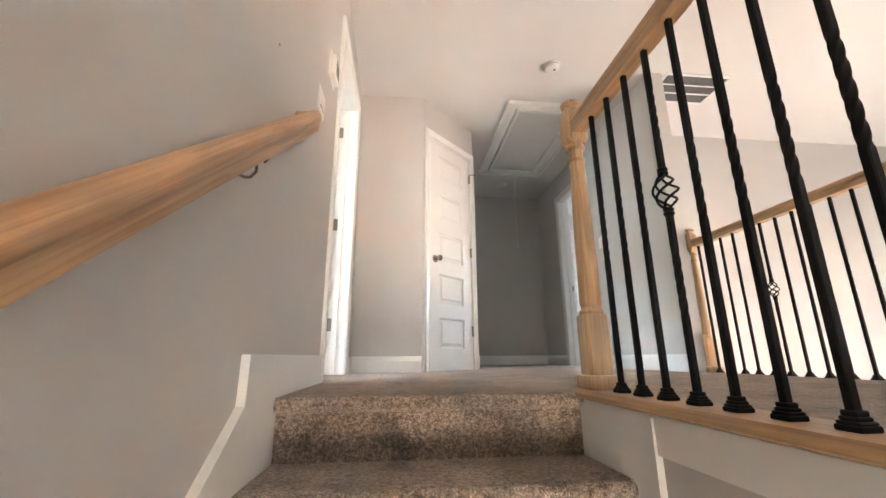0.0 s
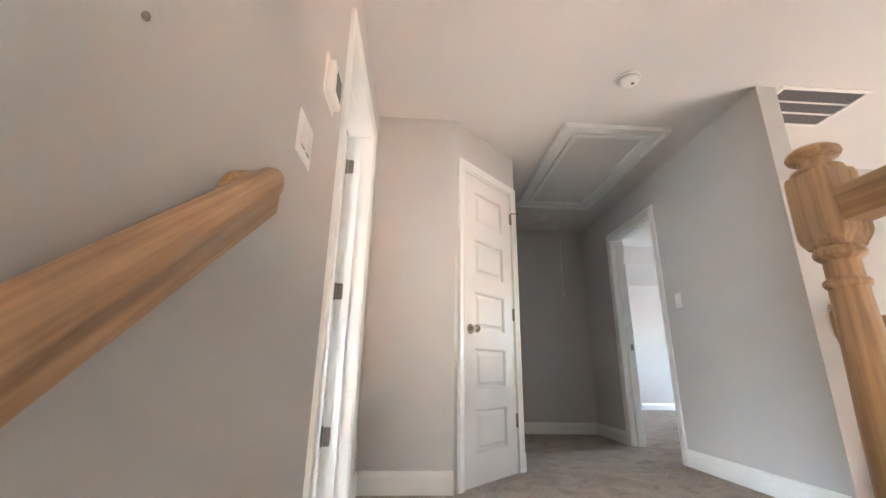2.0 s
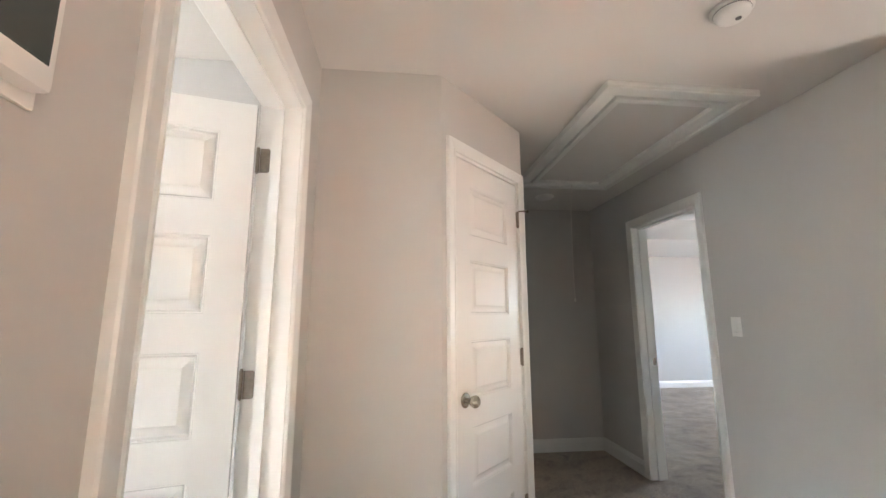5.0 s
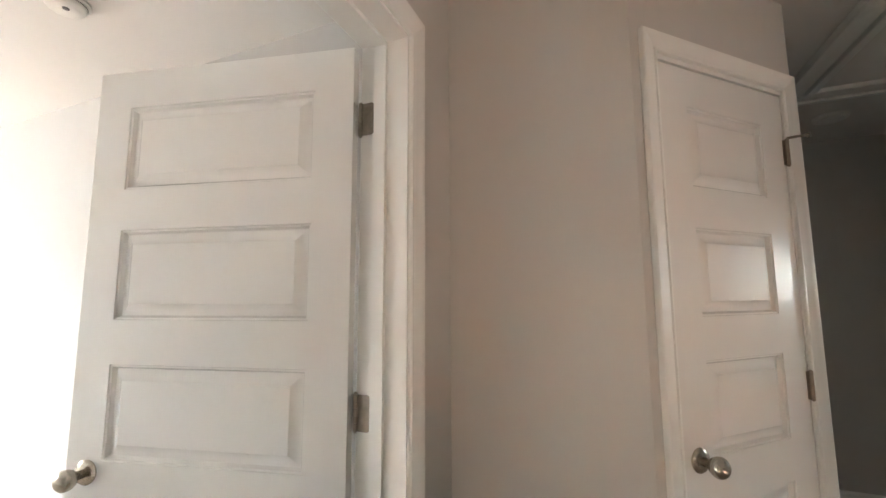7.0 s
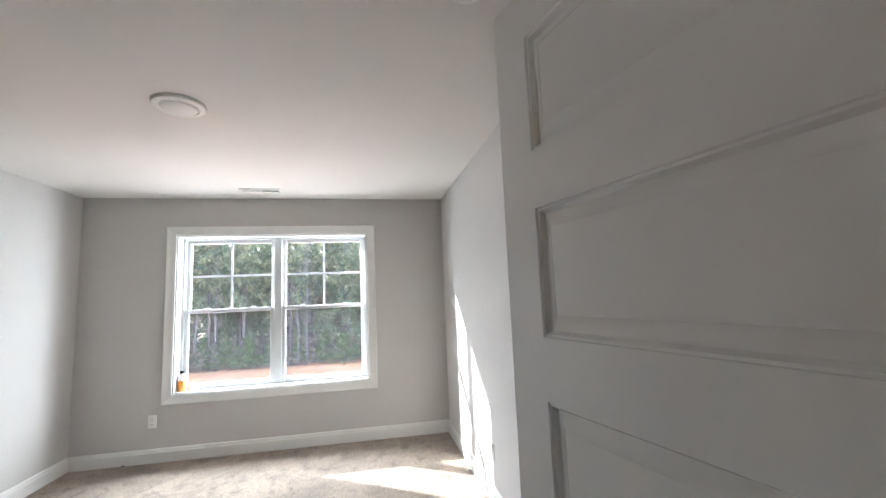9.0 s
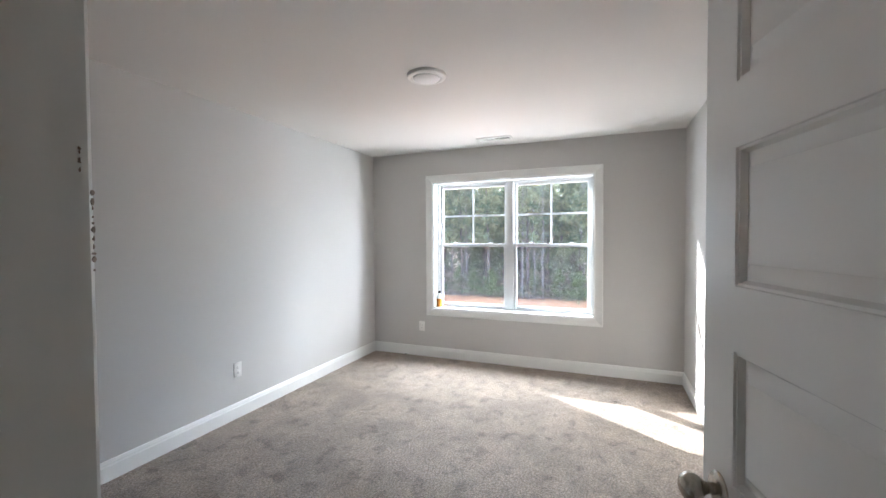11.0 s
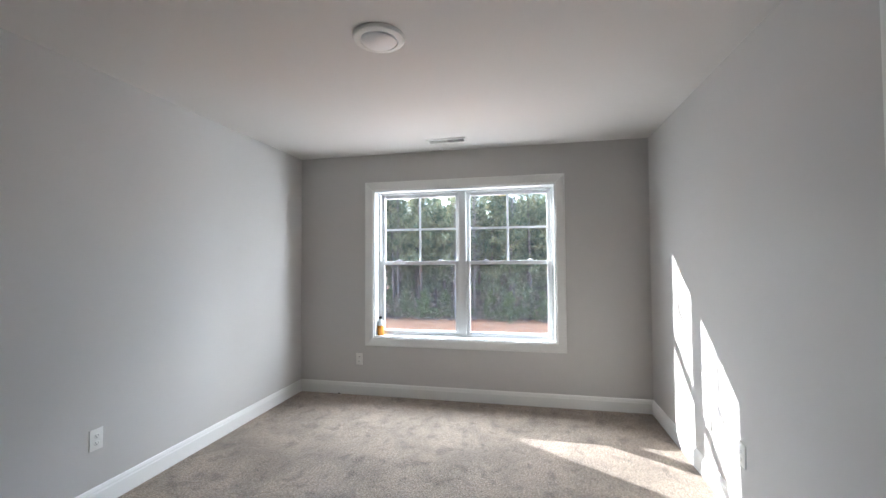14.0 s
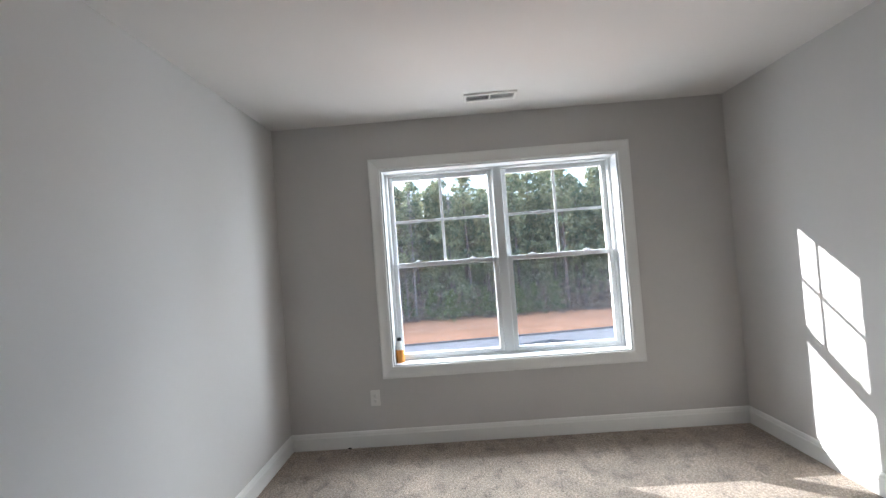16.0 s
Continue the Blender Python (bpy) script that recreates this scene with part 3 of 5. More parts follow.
# black strips stand in for the shade under and over the leaf
bm = bmesh.new()
box(bm, CS0, CS1, -0.10, -0.06, 0.0125, 0.0138)
box(bm, CS0, CS1, -0.05, -0.02, 2.0705, 2.0765)
bm.transform(CLOSET)
part("gap", bm, DARK, door_2)
for i, z in enumerate((0.350, 1.094, 1.868)):
    bm = bmesh.new()
    lathe(bm, [(0.003, z - 0.049), (0.0065, z - 0.045), (0.0065, z + 0.045), (0.003, z + 0.049)], 12, 'z', (CS1 + 0.001, 0.006, 0))
    box(bm, CS1 - 0.011, CS1 + 0.012, -0.001, 0.0015, z - 0.044, z + 0.044)
    bm.transform(CLOSET)
    hinge = part("hinge", bm, HINGE, door_2, "nickel butt hinge")
    if i == 2:
        bm = bmesh.new()
        tube(bm, [(CS1 + 0.001, 0.008, z + 0.050), (CS1 + 0.020, 0.030, z + 0.052), (CS1 + 0.034, 0.050, z + 0.050)], 0.0045)
        lathe(bm, [(0.008, 0.0), (0.009, 0.006), (0.006, 0.010)], 12, 'y', (CS1 + 0.034, 0.048, z + 0.050))
        bm.transform(CLOSET)
        part("hinge_stop", bm, HINGE, hinge, "hinge-pin door stop")

# bedroom closet opening
door_4 = thing("door_4", "white cased closet opening in the bedroom wall", "doorway", kind="structure")
bm = bmesh.new()
for a, b in ((CX0 - 0.02, CX0), (CX1, CX1 + 0.02)):
    box(bm, a, b, BY1 - 0.001, BY1 + 0.101, 0, DOOR_H + 0.02)
box(bm, CX0, CX1, BY1 - 0.001, BY1 + 0.101, DOOR_H, DOOR_H + 0.02)
part("jamb", bm, TRIM, door_4)
casing(door_4, Matrix(((1, 0, 0, 0), (0, -1, 0, BY1), (0, 0, 1, 0), (0, 0, 0, 1))), CX0 - 0.006, CX1 + 0.006, DOOR_H + 0.006)

# doorway to the bright room
door_3 = thing("door_3", "white cased doorway to the bright room", "doorway", kind="structure")
bm = bmesh.new()
for a, b in ((ROOM_Y0 - 0.02, ROOM_Y0), (ROOM_Y1, ROOM_Y1 + 0.02)):
    box(bm, XR - 0.001, XR2 + 0.001, a, b, 0, DOOR_H + 0.02)
box(bm, XR - 0.001, XR2 + 0.001, ROOM_Y0, ROOM_Y1, DOOR_H, DOOR_H + 0.02)
part("jamb", bm, TRIM, door_3)
bm = bmesh.new()
box(bm, XR + 0.05, XR + 0.085, ROOM_Y1 - 0.011, ROOM_Y1, 0, DOOR_H)
box(bm, XR + 0.05, XR + 0.085, ROOM_Y0, ROOM_Y0 + 0.011, 0, DOOR_H)
box(bm, XR + 0.05, XR + 0.085, ROOM_Y0 + 0.011, ROOM_Y1 - 0.011, DOOR_H - 0.011, DOOR_H)
part("door_stop", bm, TRIM, door_3)
casing(door_3, Matrix(((0, -1, 0, XR), (1, 0, 0, 0), (0, 0, 1, 0), (0, 0, 0, 1))), ROOM_Y0 - 0.006, ROOM_Y1 + 0.006, DOOR_H + 0.006)
bm = bmesh.new()
box(bm, XR + 0.088, XR + 0.118, ROOM_Y1 - 0.002, ROOM_Y1 + 0.002, 0.905, 0.965)
bevel(bm, 0.0015)
part("strike_plate", bm, NICKEL, door_3, "nickel strike plate")

# ---- bedroom window ----
window_1 = thing("window_1", "wide white vinyl double window with divided upper sashes", "window", kind="structure")
ROOM_WALL = Matrix(((0, 1, 0, BX), (1, 0, 0, 0), (0, 0, 1, 0), (0, 0, 0, 1)))
casing(window_1, ROOM_WALL, WY0, WY1, WZ1, WZ0, w=0.086, sill=True)
bm = bmesh.new()
for a in ((WY0 - 0.001, WY0 + 0.012, WZ0, WZ1), (WY1 - 0.012, WY1 + 0.001, WZ0, WZ1), (WY0 + 0.012, WY1 - 0.012, WZ0 - 0.001, WZ0 + 0.010), (WY0 + 0.012, WY1 - 0.012, WZ1 - 0.012, WZ1 + 0.001)):
    box(bm, BX - 0.115, BX + 0.002, *a)
part("window_liner", bm, VINYL, window_1, "white painted reveal boards")
FX0, FX1 = BX - 0.195, BX - 0.112
bm = bmesh.new()
MID0, MID1 = 1.660, 1.734
for a in ((WY0 + 0.0005, WY0 + 0.034, WZ0, WZ1), (WY1 - 0.034, WY1 - 0.0005, WZ0, WZ1), (MID0, MID1, WZ0 + 0.022, WZ1 - 0.026), (WY0 + 0.034, WY1 - 0.034, WZ0 + 0.0005, WZ0 + 0.022), (WY0 + 0.034, WY1 - 0.034, WZ1 - 0.026, WZ1 - 0.0005)):
    box(bm, FX0, FX1, *a)
bevel(bm, 0.003, 1)
part("window_frame", bm, VINYL, window_1)
ZMEET = 1.332


def sash(y0, y1, z0, z1, x0, x1, muntins, name):
    r = 0.036
    bm = bmesh.new()
    box(bm, x0, x1, y0, y0 + r, z0, z1)
    box(bm, x0, x1, y1 - r, y1, z0, z1)
    box(bm, x0, x1, y0 + r, y1 - r, z0, z0 + r)
    box(bm, x0, x1, y0 + r, y1 - r, z1 - r, z1)
    bevel(bm, 0.004, 2)
    s = part(name, bm, VINYL, window_1)
    xm = (x0 + x1) / 2
    bm = bmesh.new()
    box(bm, xm - 0.002, xm + 0.002, y0 + r - 0.004, y1 - r + 0.004, z0 + r - 0.004, z1 - r + 0.004)
    pane = part("pane", bm, GLASS, s, "clear glass pane")
    pane.visible_shadow = False
    if muntins:
        ym, zm = (y0 + y1) / 2, (z0 + z1) / 2
        bm = bmesh.new()
        box(bm, xm + 0.003, xm + 0.012, ym - 0.0105, ym + 0.0105, z0 + r - 0.003, z1 - r + 0.003)
        bevel(bm, 0.003, 1)
        part("muntin", bm, VINYL, s)
        bm = bmesh.new()
        box(bm, xm + 0.0035, xm + 0.0115, y0 + r - 0.003, y1 - r + 0.003, zm - 0.0105, zm + 0.0105)
        bevel(bm, 0.003, 1)
        part("muntin", bm, VINYL, s)
    return s


for y0, y1 in ((WY0 + 0.034, MID0), (MID1, WY1 - 0.034)):
    sash(y0, y1, ZMEET - 0.012, WZ1 - 0.026, BX - 0.190, BX - 0.160, True, "upper_sash")
    low = sash(y0, y1, WZ0 + 0.022, ZMEET + 0.024, BX - 0.156, BX - 0.122, False, "lower_sash")
    for k in (0.20, 0.72):
        yc = y0 + (y1 - y0) * k + 0.03
        bm = bmesh.new()
        box(bm, BX - 0.150, BX - 0.124, yc - 0.030, yc + 0.030, ZMEET + 0.0235, ZMEET + 0.030)
        lathe(bm, [(0.013, ZMEET + 0.030), (0.012, ZMEET + 0.038), (0.006, ZMEET + 0.041)], 14, 'z', (BX - 0.137, yc, 0))
        box(bm, BX - 0.142, BX - 0.118, yc + 0.004, yc + 0.026, ZMEET + 0.030, ZMEET + 0.036)
        bevel(bm, 0.002, 1)
        part("sash_lock", bm, VINYL, low, "white sash lock")
    bm = bmesh.new()
    box(bm, BX - 0.194, BX - 0.1925, y0, y1, WZ0 + 0.022, ZMEET)
    scr = part("insect_screen", bm, MESHSCREEN, low, "fine dark insect screen")
    scr.visible_shadow = False

# unseen windows, added and sized only for the daylight they let in
for nm, m, a, b, z0, z1 in (("window_2", Matrix(((1, 0, 0, 0), (0, 1, 0, -4.1), (0, 0, 1, 0), (0, 0, 0, 1))), 4.3, 5.0, 1.2, 1.8), ("window_5", Matrix(((1, 0, 0, 0), (0, 1, 0, -4.1), (0, 0, 1, 0), (0, 0, 0, 1))), 0.0, 0.7, -2.2, -0.9), ("window_4", Matrix(((0, 1, 0, 6.07), (1, 0, 0, 0), (0, 0, 1, 0), (0, 0, 0, 1))), -0.6, 1.8, -2.4, -1.15), ("window_3", Matrix(((0, 1, 0, 7.05), (1, 0, 0, 0), (0, 0, 1, 0), (0, 0, 0, 1))), 6.3, 7.1, 1.2, 2.0)):
    w = thing(nm, "unseen white framed window added to let in daylight", "window", kind="structure")
    bm = bmesh.new()
    for q in ((a, a + 0.06, z0, z1), (b - 0.06, b, z0, z1), (a + 0.06, b - 0.06, z0, z0 + 0.06), (a + 0.06, b - 0.06, z1 - 0.06, z1), ((a + b) / 2 - 0.03, (a + b) / 2 + 0.03, z0 + 0.06, z1 - 0.06)):
        box(bm, q[0], q[1], -0.03, 0.03, q[2], q[3])
    bm.transform(m)
    part("window_frame", bm, VINYL, w)


# ---- stairs ----
stairs = thing("stairs", "carpeted stairs with beige cut pile and rounded nosings", "stairs", kind="structure")
for i in range(14):
    y1 = NOSE_Y + 0.030 - GOING * (i - 1)
    y0 = NOSE_Y - GOING * i
    top = PILE - RISE * i
    bm = bmesh.new()
    # tread with a rounded nosing over the riser
    prof = [(y1 + 0.03, top), (y0 + 0.022, top + 0.002)]
    for k in range(1, 8):
        a = math.pi / 2 + math.pi * k / 8
        prof.append((y0 + 0.022 + 0.022 * math.cos(a), top - 0.020 + 0.022 * math.sin(a)))
    prof += [(y0 + 0.026, top - 0.043), (y0 + 0.034, top - 0.050), (y0 + 0.034, top - RISE - 0.02), (y1 + 0.03, top - RISE - 0.02)]
    if i == 0:
        prof[0] = (NOSE_Y + 0.052, top)
        prof[-1] = (NOSE_Y + 0.052, top - RISE - 0.02)
    rows = []
    n = 14
    for j in range(n + 1):
        x = XL + 0.015 + (XK - 0.012 - XL - 0.015) * j / n
        rows.append([bm.verts.new((x, y, z + (0.003 * noise.noise((x * 9, y * 9, i)) if k > 0 else 0))) for k, (y, z) in enumerate(prof)])
    for ra, rb in zip(rows, rows[1:]):
        for k in range(len(prof)):
            bm.faces.new((ra[k], ra[(k + 1) % len(prof)], rb[(k + 1) % len(prof)], rb[k]))
    bm.faces.new(rows[0])
    bm.faces.new(rows[-1][::-1])
    part("step", bm, CARPET, stairs)

# skirt boards beside the stairs
SLOPE = RISE / GOING


def skirt(name, x0, x1, outline, label, mat):
    bm = bmesh.new()
    a = [bm.verts.new((x0, y, z)) for y, z in outline]
    b = [bm.verts.new((x1, y, z)) for y, z in outline]
    k = len(outline)
    for i in range(k):
        bm.faces.new((a[i], a[(i + 1) % k], b[(i + 1) % k], b[i]))
    bm.faces.new(a[::-1])
    bm.faces.new(b)
    return setting(name, bm, mat, label, "trim")


YS = 1.232
skirt("trim_stair_skirt", XL, XL + 0.0135, [(DOOR_Y0 - CW - 0.007, 0.0), (DOOR_Y0 - CW - 0.007, 0.128), (YS, 0.128), (YS - 0.004, 0.015), (-2.2, 0.015 - SLOPE * (YS + 2.2)), (-2.2, -0.42 - SLOPE * (YS + 2.2)), (YS + 0.3, -0.30)], "white painted skirt board stepping down along the stairs", TRIM)
skirt("trim_skirt_cap", XL, XL + 0.022, [(DOOR_Y0 - CW - 0.007, 0.1285), (DOOR_Y0 - CW - 0.007, 0.139), (YS - 0.012, 0.139), (YS - 0.015, 0.018), (-2.2, 0.018 - SLOPE * (YS + 2.2)), (-2.2, -0.004 - SLOPE * (YS + 2.2)), (YS - 0.0045, 0.0005), (YS - 0.0005, 0.1285)], "thin white cap moulding on the stair skirt", TRIM)
# knee wall under the railing
block("wall_knee", XK, XK2, -4.0, NOSE_Y + 0.05, -2.75, -0.004, WALL, "grey painted knee wall beside the stairs", "wall")
YV = 1.118
skirt("trim_knee_skirt", XK - 0.012, XK, [(NOSE_Y + 0.045, -0.006), (YV, -0.006), (YV, -0.34), (-2.2, -0.34 - SLOPE * (YV + 2.2)), (-2.2, -0.62 - SLOPE * (YV + 2.2)), (NOSE_Y + 0.045, -0.45)], "white painted skirt board on the knee wall", TRIM)
block("trim_knee_edge", XK - 0.018, XK - 0.0005, YV - 0.012, YV - 0.0005, -0.36, -0.012, TRIM, "thin white upright moulding on the knee wall", "trim")
block("trim_knee_band", XK - 0.012, XK - 0.0003, -4.0, YV - 0.013, -0.092, -0.006, TRIM, "white painted band under the oak cap", "trim")


# ---- railings ----
def square_row(bm, c, half, z, turn):
    """A square bar's section with eased corners."""
    row = []
    for k in range(4):
        for e in (-0.17, 0.17):
            a = turn + math.pi / 4 + k * math.pi / 2 + e
            row.append(bm.verts.new((c[0] + half * 1.33 * math.cos(a), c[1] + half * 1.33 * math.sin(a), z)))
    return row


def bar(bm, c, half, stations):
    rows = [square_row(bm, c, half, z, a) for z, a in stations]
    for p, q in zip(rows, rows[1:]):
        for i in range(8):
            bm.faces.new((p[i], p[(i + 1) % 8], q[(i + 1) % 8], q[i]))
    bm.faces.new(rows[0][::-1])
    bm.faces.new(rows[-1])


def twist(z0, z1, turns, n):
    return [(z0 + (z1 - z0) * i / n, turns * 2 * math.pi * i / n) for i in range(n + 1)]


BAL_TOP, CAP_TOP = 0.93, 0.026
bm = bmesh.new()
bar(bm, (0, 0), 0.0068, [(CAP_TOP, 0), *twist(0.400, 0.605, 1.5, 36), (BAL_TOP, 3 * math.pi)])
ME_TWIST = link("baluster_pattern", bm, IRON).data
bm = bmesh.new()
bar(bm, (0, 0), 0.0068, [(CAP_TOP, 0), *twist(0.205, 0.370, 1.25, 30), (0.468, 2.5 * math.pi)])
bar(bm, (0, 0), 0.0068, [(0.562, 0), *twist(0.645, 0.805, 1.25, 30), (BAL_TOP, 2.5 * math.pi)])
ME_BASKET_BAR = link("baluster_pattern", bm, IRON).data
bm = bmesh.new()
for k in range(4):
    pts = []
    for i in range(17):
        u = i / 16
        r = 0.004 + 0.024 * math.sin(math.pi * u) ** 0.8
        a = k * math.pi / 2 + 1.5 * math.pi * u
        pts.append((r * math.cos(a), r * math.sin(a), 0.470 + 0.090 * u))
    tube(bm, pts, 0.0032, 6)
ME_BASKET = link("basket_pattern", bm, IRON).data
bm = bmesh.new()
for z in (0.0,):
    lathe(bm, [(0.009, z - 0.010), (0.012, z - 0.008), (0.0125, z - 0.003), (0.010, z), (0.0125, z + 0.003), (0.012, z + 0.008), (0.009, z + 0.010)], 12)
ME_COLLAR = link("collar_pattern", bm, IRON).data
bm = bmesh.new()
for h, z0, z1 in ((0.0185, 0.0, 0.009), (0.0165, 0.009, 0.014), (0.0135, 0.014, 0.020), (0.0115, 0.020, 0.028)):
    box(bm, -h, h, -h, h, CAP_TOP + z0, CAP_TOP + z1)
bevel(bm, 0.002, 1)
ME_SHOE = link("shoe_pattern", bm, IRON).data
for o in [o for o in scene.collection.objects if "_pattern" in o.name]:
    bpy.data.objects.remove(o)


def child(name, me, parent, m=None, label=""):
    ob = new(name, me)
    ob.parent = parent
    if m is not None:
        ob.matrix_basis = m
    return tagged(ob, label)


def rail_profile(w, h):
    """Moulded handrail section: a rounded top, a cove, a narrower foot."""
    pts = []
    for k in range(9):
        a = math.pi * k / 8
        pts.append((w / 2 * math.cos(a), -0.30 * h + 0.30 * h * math.sin(a)))
    return [*pts, (-w / 2, -0.45 * h), (-w * 0.47, -0.54 * h), (-w * 0.43, -0.60 * h), (-w * 0.42, -0.78 * h), (-w * 0.40, -h), (w * 0.40, -h), (w * 0.42, -0.78 * h), (w * 0.43, -0.60 * h), (w * 0.47, -0.54 * h), (w / 2, -0.45 * h)]


def newel(parent, x, y, base):
    """A turned newel: square foot and head with broad chamfers, ringed shaft, mushroom cap."""
    bm = bmesh.new()

    def head(z0, z1, h, c, shoulder):
        # an eight-sided block whose corners are cut back, drawn in towards the turned ends
        rows = []
        for z, k in ((z0, 1 - 0.24 * shoulder), (z0 + 0.014 * shoulder, 1 - 0.06 * shoulder), (z0 + 0.022, 1.0), (z1 - 0.010, 1.0), (z1, 0.93)):
            ring = [(h, c - h), (h, h - c), (h - c, h), (c - h, h), (-h, h - c), (-h, c - h), (c - h, -h), (h - c, -h)]
            rows.append([bm.verts.new((x + u * k, y + w * k, z)) for u, w in ring])
        for p, q in zip(rows, rows[1:]):
            for i in range(8):
                bm.faces.new((p[i], p[(i + 1) % 8], q[(i + 1) % 8], q[i]))
        bm.faces.new(rows[0][::-1])
        bm.faces.new(rows[-1])

    head(base, 0.262, 0.041, 0.010, 0.0)
    head(0.888, 1.022, 0.041, 0.014, 1.0)
    lathe(bm, [(0.037, 0.255), (0.040, 0.266), (0.040, 0.272), (0.034, 0.280), (0.032, 0.286), (0.036, 0.296), (0.036, 0.30), (0.035, 0.42), (0.032, 0.60), (0.0265, 0.79), (0.0258, 0.818), (0.0300, 0.822), (0.0315, 0.827), (0.0300, 0.832), (0.0248, 0.836), (0.0245, 0.864), (0.0300, 0.868), (0.0345, 0.873), (0.0350, 0.879), (0.0325, 0.884), (0.0310, 0.892)], 28, 'z', (x, y, 0))
    lathe(bm, [(0.036, 1.018), (0.039, 1.025), (0.037, 1.031), (0.026, 1.034), (0.0235, 1.042), (0.0255, 1.049), (0.0365, 1.054), (0.0400, 1.060), (0.0385, 1.066), (0.030, 1.073), (0.012, 1.077)], 28, 'z', (x, y, 0))
    n = part("newel_post", bm, OAK_Z, parent, "turned oak newel post with a mushroom cap")
    bm = bmesh.new()
    box(bm, x - 0.053, x + 0.053, y - 0.053, y + 0.053, base, base + 0.044)
    bevel(bm, 0.010, 2)
    part("base_moulding", bm, OAK_Z, n)
    return n


def railing(label, x, newel_y, ys, y_end, baskets, x_cap, drop=0.0):
    r = thing("railing", label, "railing", group="landing railings", m=pose(0, 0, -drop))
    newel(r, x, newel_y, CAP_TOP)
    bm = bmesh.new()
    sweep(bm, rail_profile(0.060, 0.064), [(x, newel_y - 0.043, 0.986), (x, y_end, 0.986)])
    part("handrail", bm, OAK_Y, r, "moulded oak handrail")
    bm = bmesh.new()
    x0, x1 = x_cap
    prof = [(x0 + 0.004, CAP_TOP), (x1 - 0.004, CAP_TOP), (x1, CAP_TOP - 0.006), (x1, -0.0005), (x0 + 0.006, -0.0005), (x0, CAP_TOP - 0.022), (x0 - 0.002, CAP_TOP - 0.012)]
    sweep(bm, prof, [(0, newel_y + 0.060, 0), (0, y_end, 0)])
    part("base_cap", bm, OAK_Y, r, "rounded oak cap under the balusters")
    for i, y in enumerate(ys):
        m = pose(x, y, 0)
        b = child("baluster", ME_BASKET_BAR if i in baskets else ME_TWIST, r, m, "black iron baluster with a twisted basket" if i in baskets else "black twisted iron baluster")
        child("shoe", ME_SHOE, b)
        if i in baskets:
            child("basket", ME_BASKET, b)
            child("collar", ME_COLLAR, b, pose(0, 0, 0.463))
            child("collar", ME_COLLAR, b, pose(0, 0, 0.567))
    return r


railing("oak landing railing with black twisted iron balusters beside the stairs", 0.798, 1.454, [1.313 - 0.1035 * i for i in range(36)], -2.5, (3, 11, 19, 27), (XK - 0.034, XK2 + 0.004))
railing("oak landing railing with black iron balusters before the open entry", 2.328, 2.885, [2.809 - 0.1048 * i for i in range(48)], -2.5, (5, 13, 21, 29, 37), (XR2 - 0.028, XR2 + 0.045), 0.018)
block("trim_landing_edge", XR2 + 0.056, XR2 + 0.069, -4.0, 2.86, -0.30, -0.0015, TRIM, "white fascia board below the landing edge", "trim")
block("wall_landing_rim", XR + 0.101, XR2 + 0.055, -4.0, NOSE_Y + 0.05, -0.30, -0.020, WALL, "painted rim under the landing railing", "wall")

# wall handrail beside the stairs
hr = thing("wall_handrail", "moulded oak handrail returned to the wall on nickel brackets", "handrail")
HX, HY, HZ, HS = -0.174, 1.506, 1.019, 0.760
bm = bmesh.new()
sweep(bm, rail_profile(0.056, 0.086), [(HX, HY, HZ), (HX, -2.2, HZ - HS * (HY + 2.2))])
part("rail", bm, OAK_SLOPE, hr)
bm = bmesh.new()
p = rail_profile(0.056, 0.082)
c0 = [bm.verts.new((XL + 0.001, HY - 0.031 + s, HZ + u - 0.003 + HS * (s - 0.03))) for s, u in p]
c1 = [bm.verts.new((HX + 0.012, HY - 0.031 + s, HZ + u - 0.003 + HS * (s - 0.03))) for s, u in p]
for i in range(len(p)):
    bm.faces.new((c0[i], c0[(i + 1) % len(p)], c1[(i + 1) % len(p)], c1[i]))
bm.faces.new(c0)
bm.faces.new(c1[::-1])
part("return", bm, OAK_Y, hr)
for y in (1.035, 0.1, -0.85, -1.8):
    z = HZ - HS * (HY - y) - 0.086
    bm = bmesh.new()
    lathe(bm, [(0.009, XL), (0.009, XL + 0.003), (0.006, XL + 0.006), (0.004, XL + 0.009)], 18, 'x', (0, y + 0.004, z - 0.036))
    tube(bm, [(XL + 0.006, y + 0.004, z - 0.036), (XL + 0.028, y + 0.002, z - 0.046), (HX - 0.012, y, z - 0.046), (HX, y - 0.002, z - 0.034), (HX, y - 0.002, z + 0.004)], 0.0036, 10)
    bracket = part("bracket", bm, NICKEL, hr, "curved nickel rail bracket")
    bm = bmesh.new()
    w = z + HS * 0.060
    tube(bm, [(HX, y + 0.060, w + 0.004), (HX, y + 0.060, w - 0.016), (HX - 0.006, y + 0.061, w - 0.023), (HX - 0.014, y + 0.062, w - 0.016), (HX - 0.014, y + 0.062, w + 0.003)], 0.0034, 10)
    part("clip", bm, NICKEL, bracket)


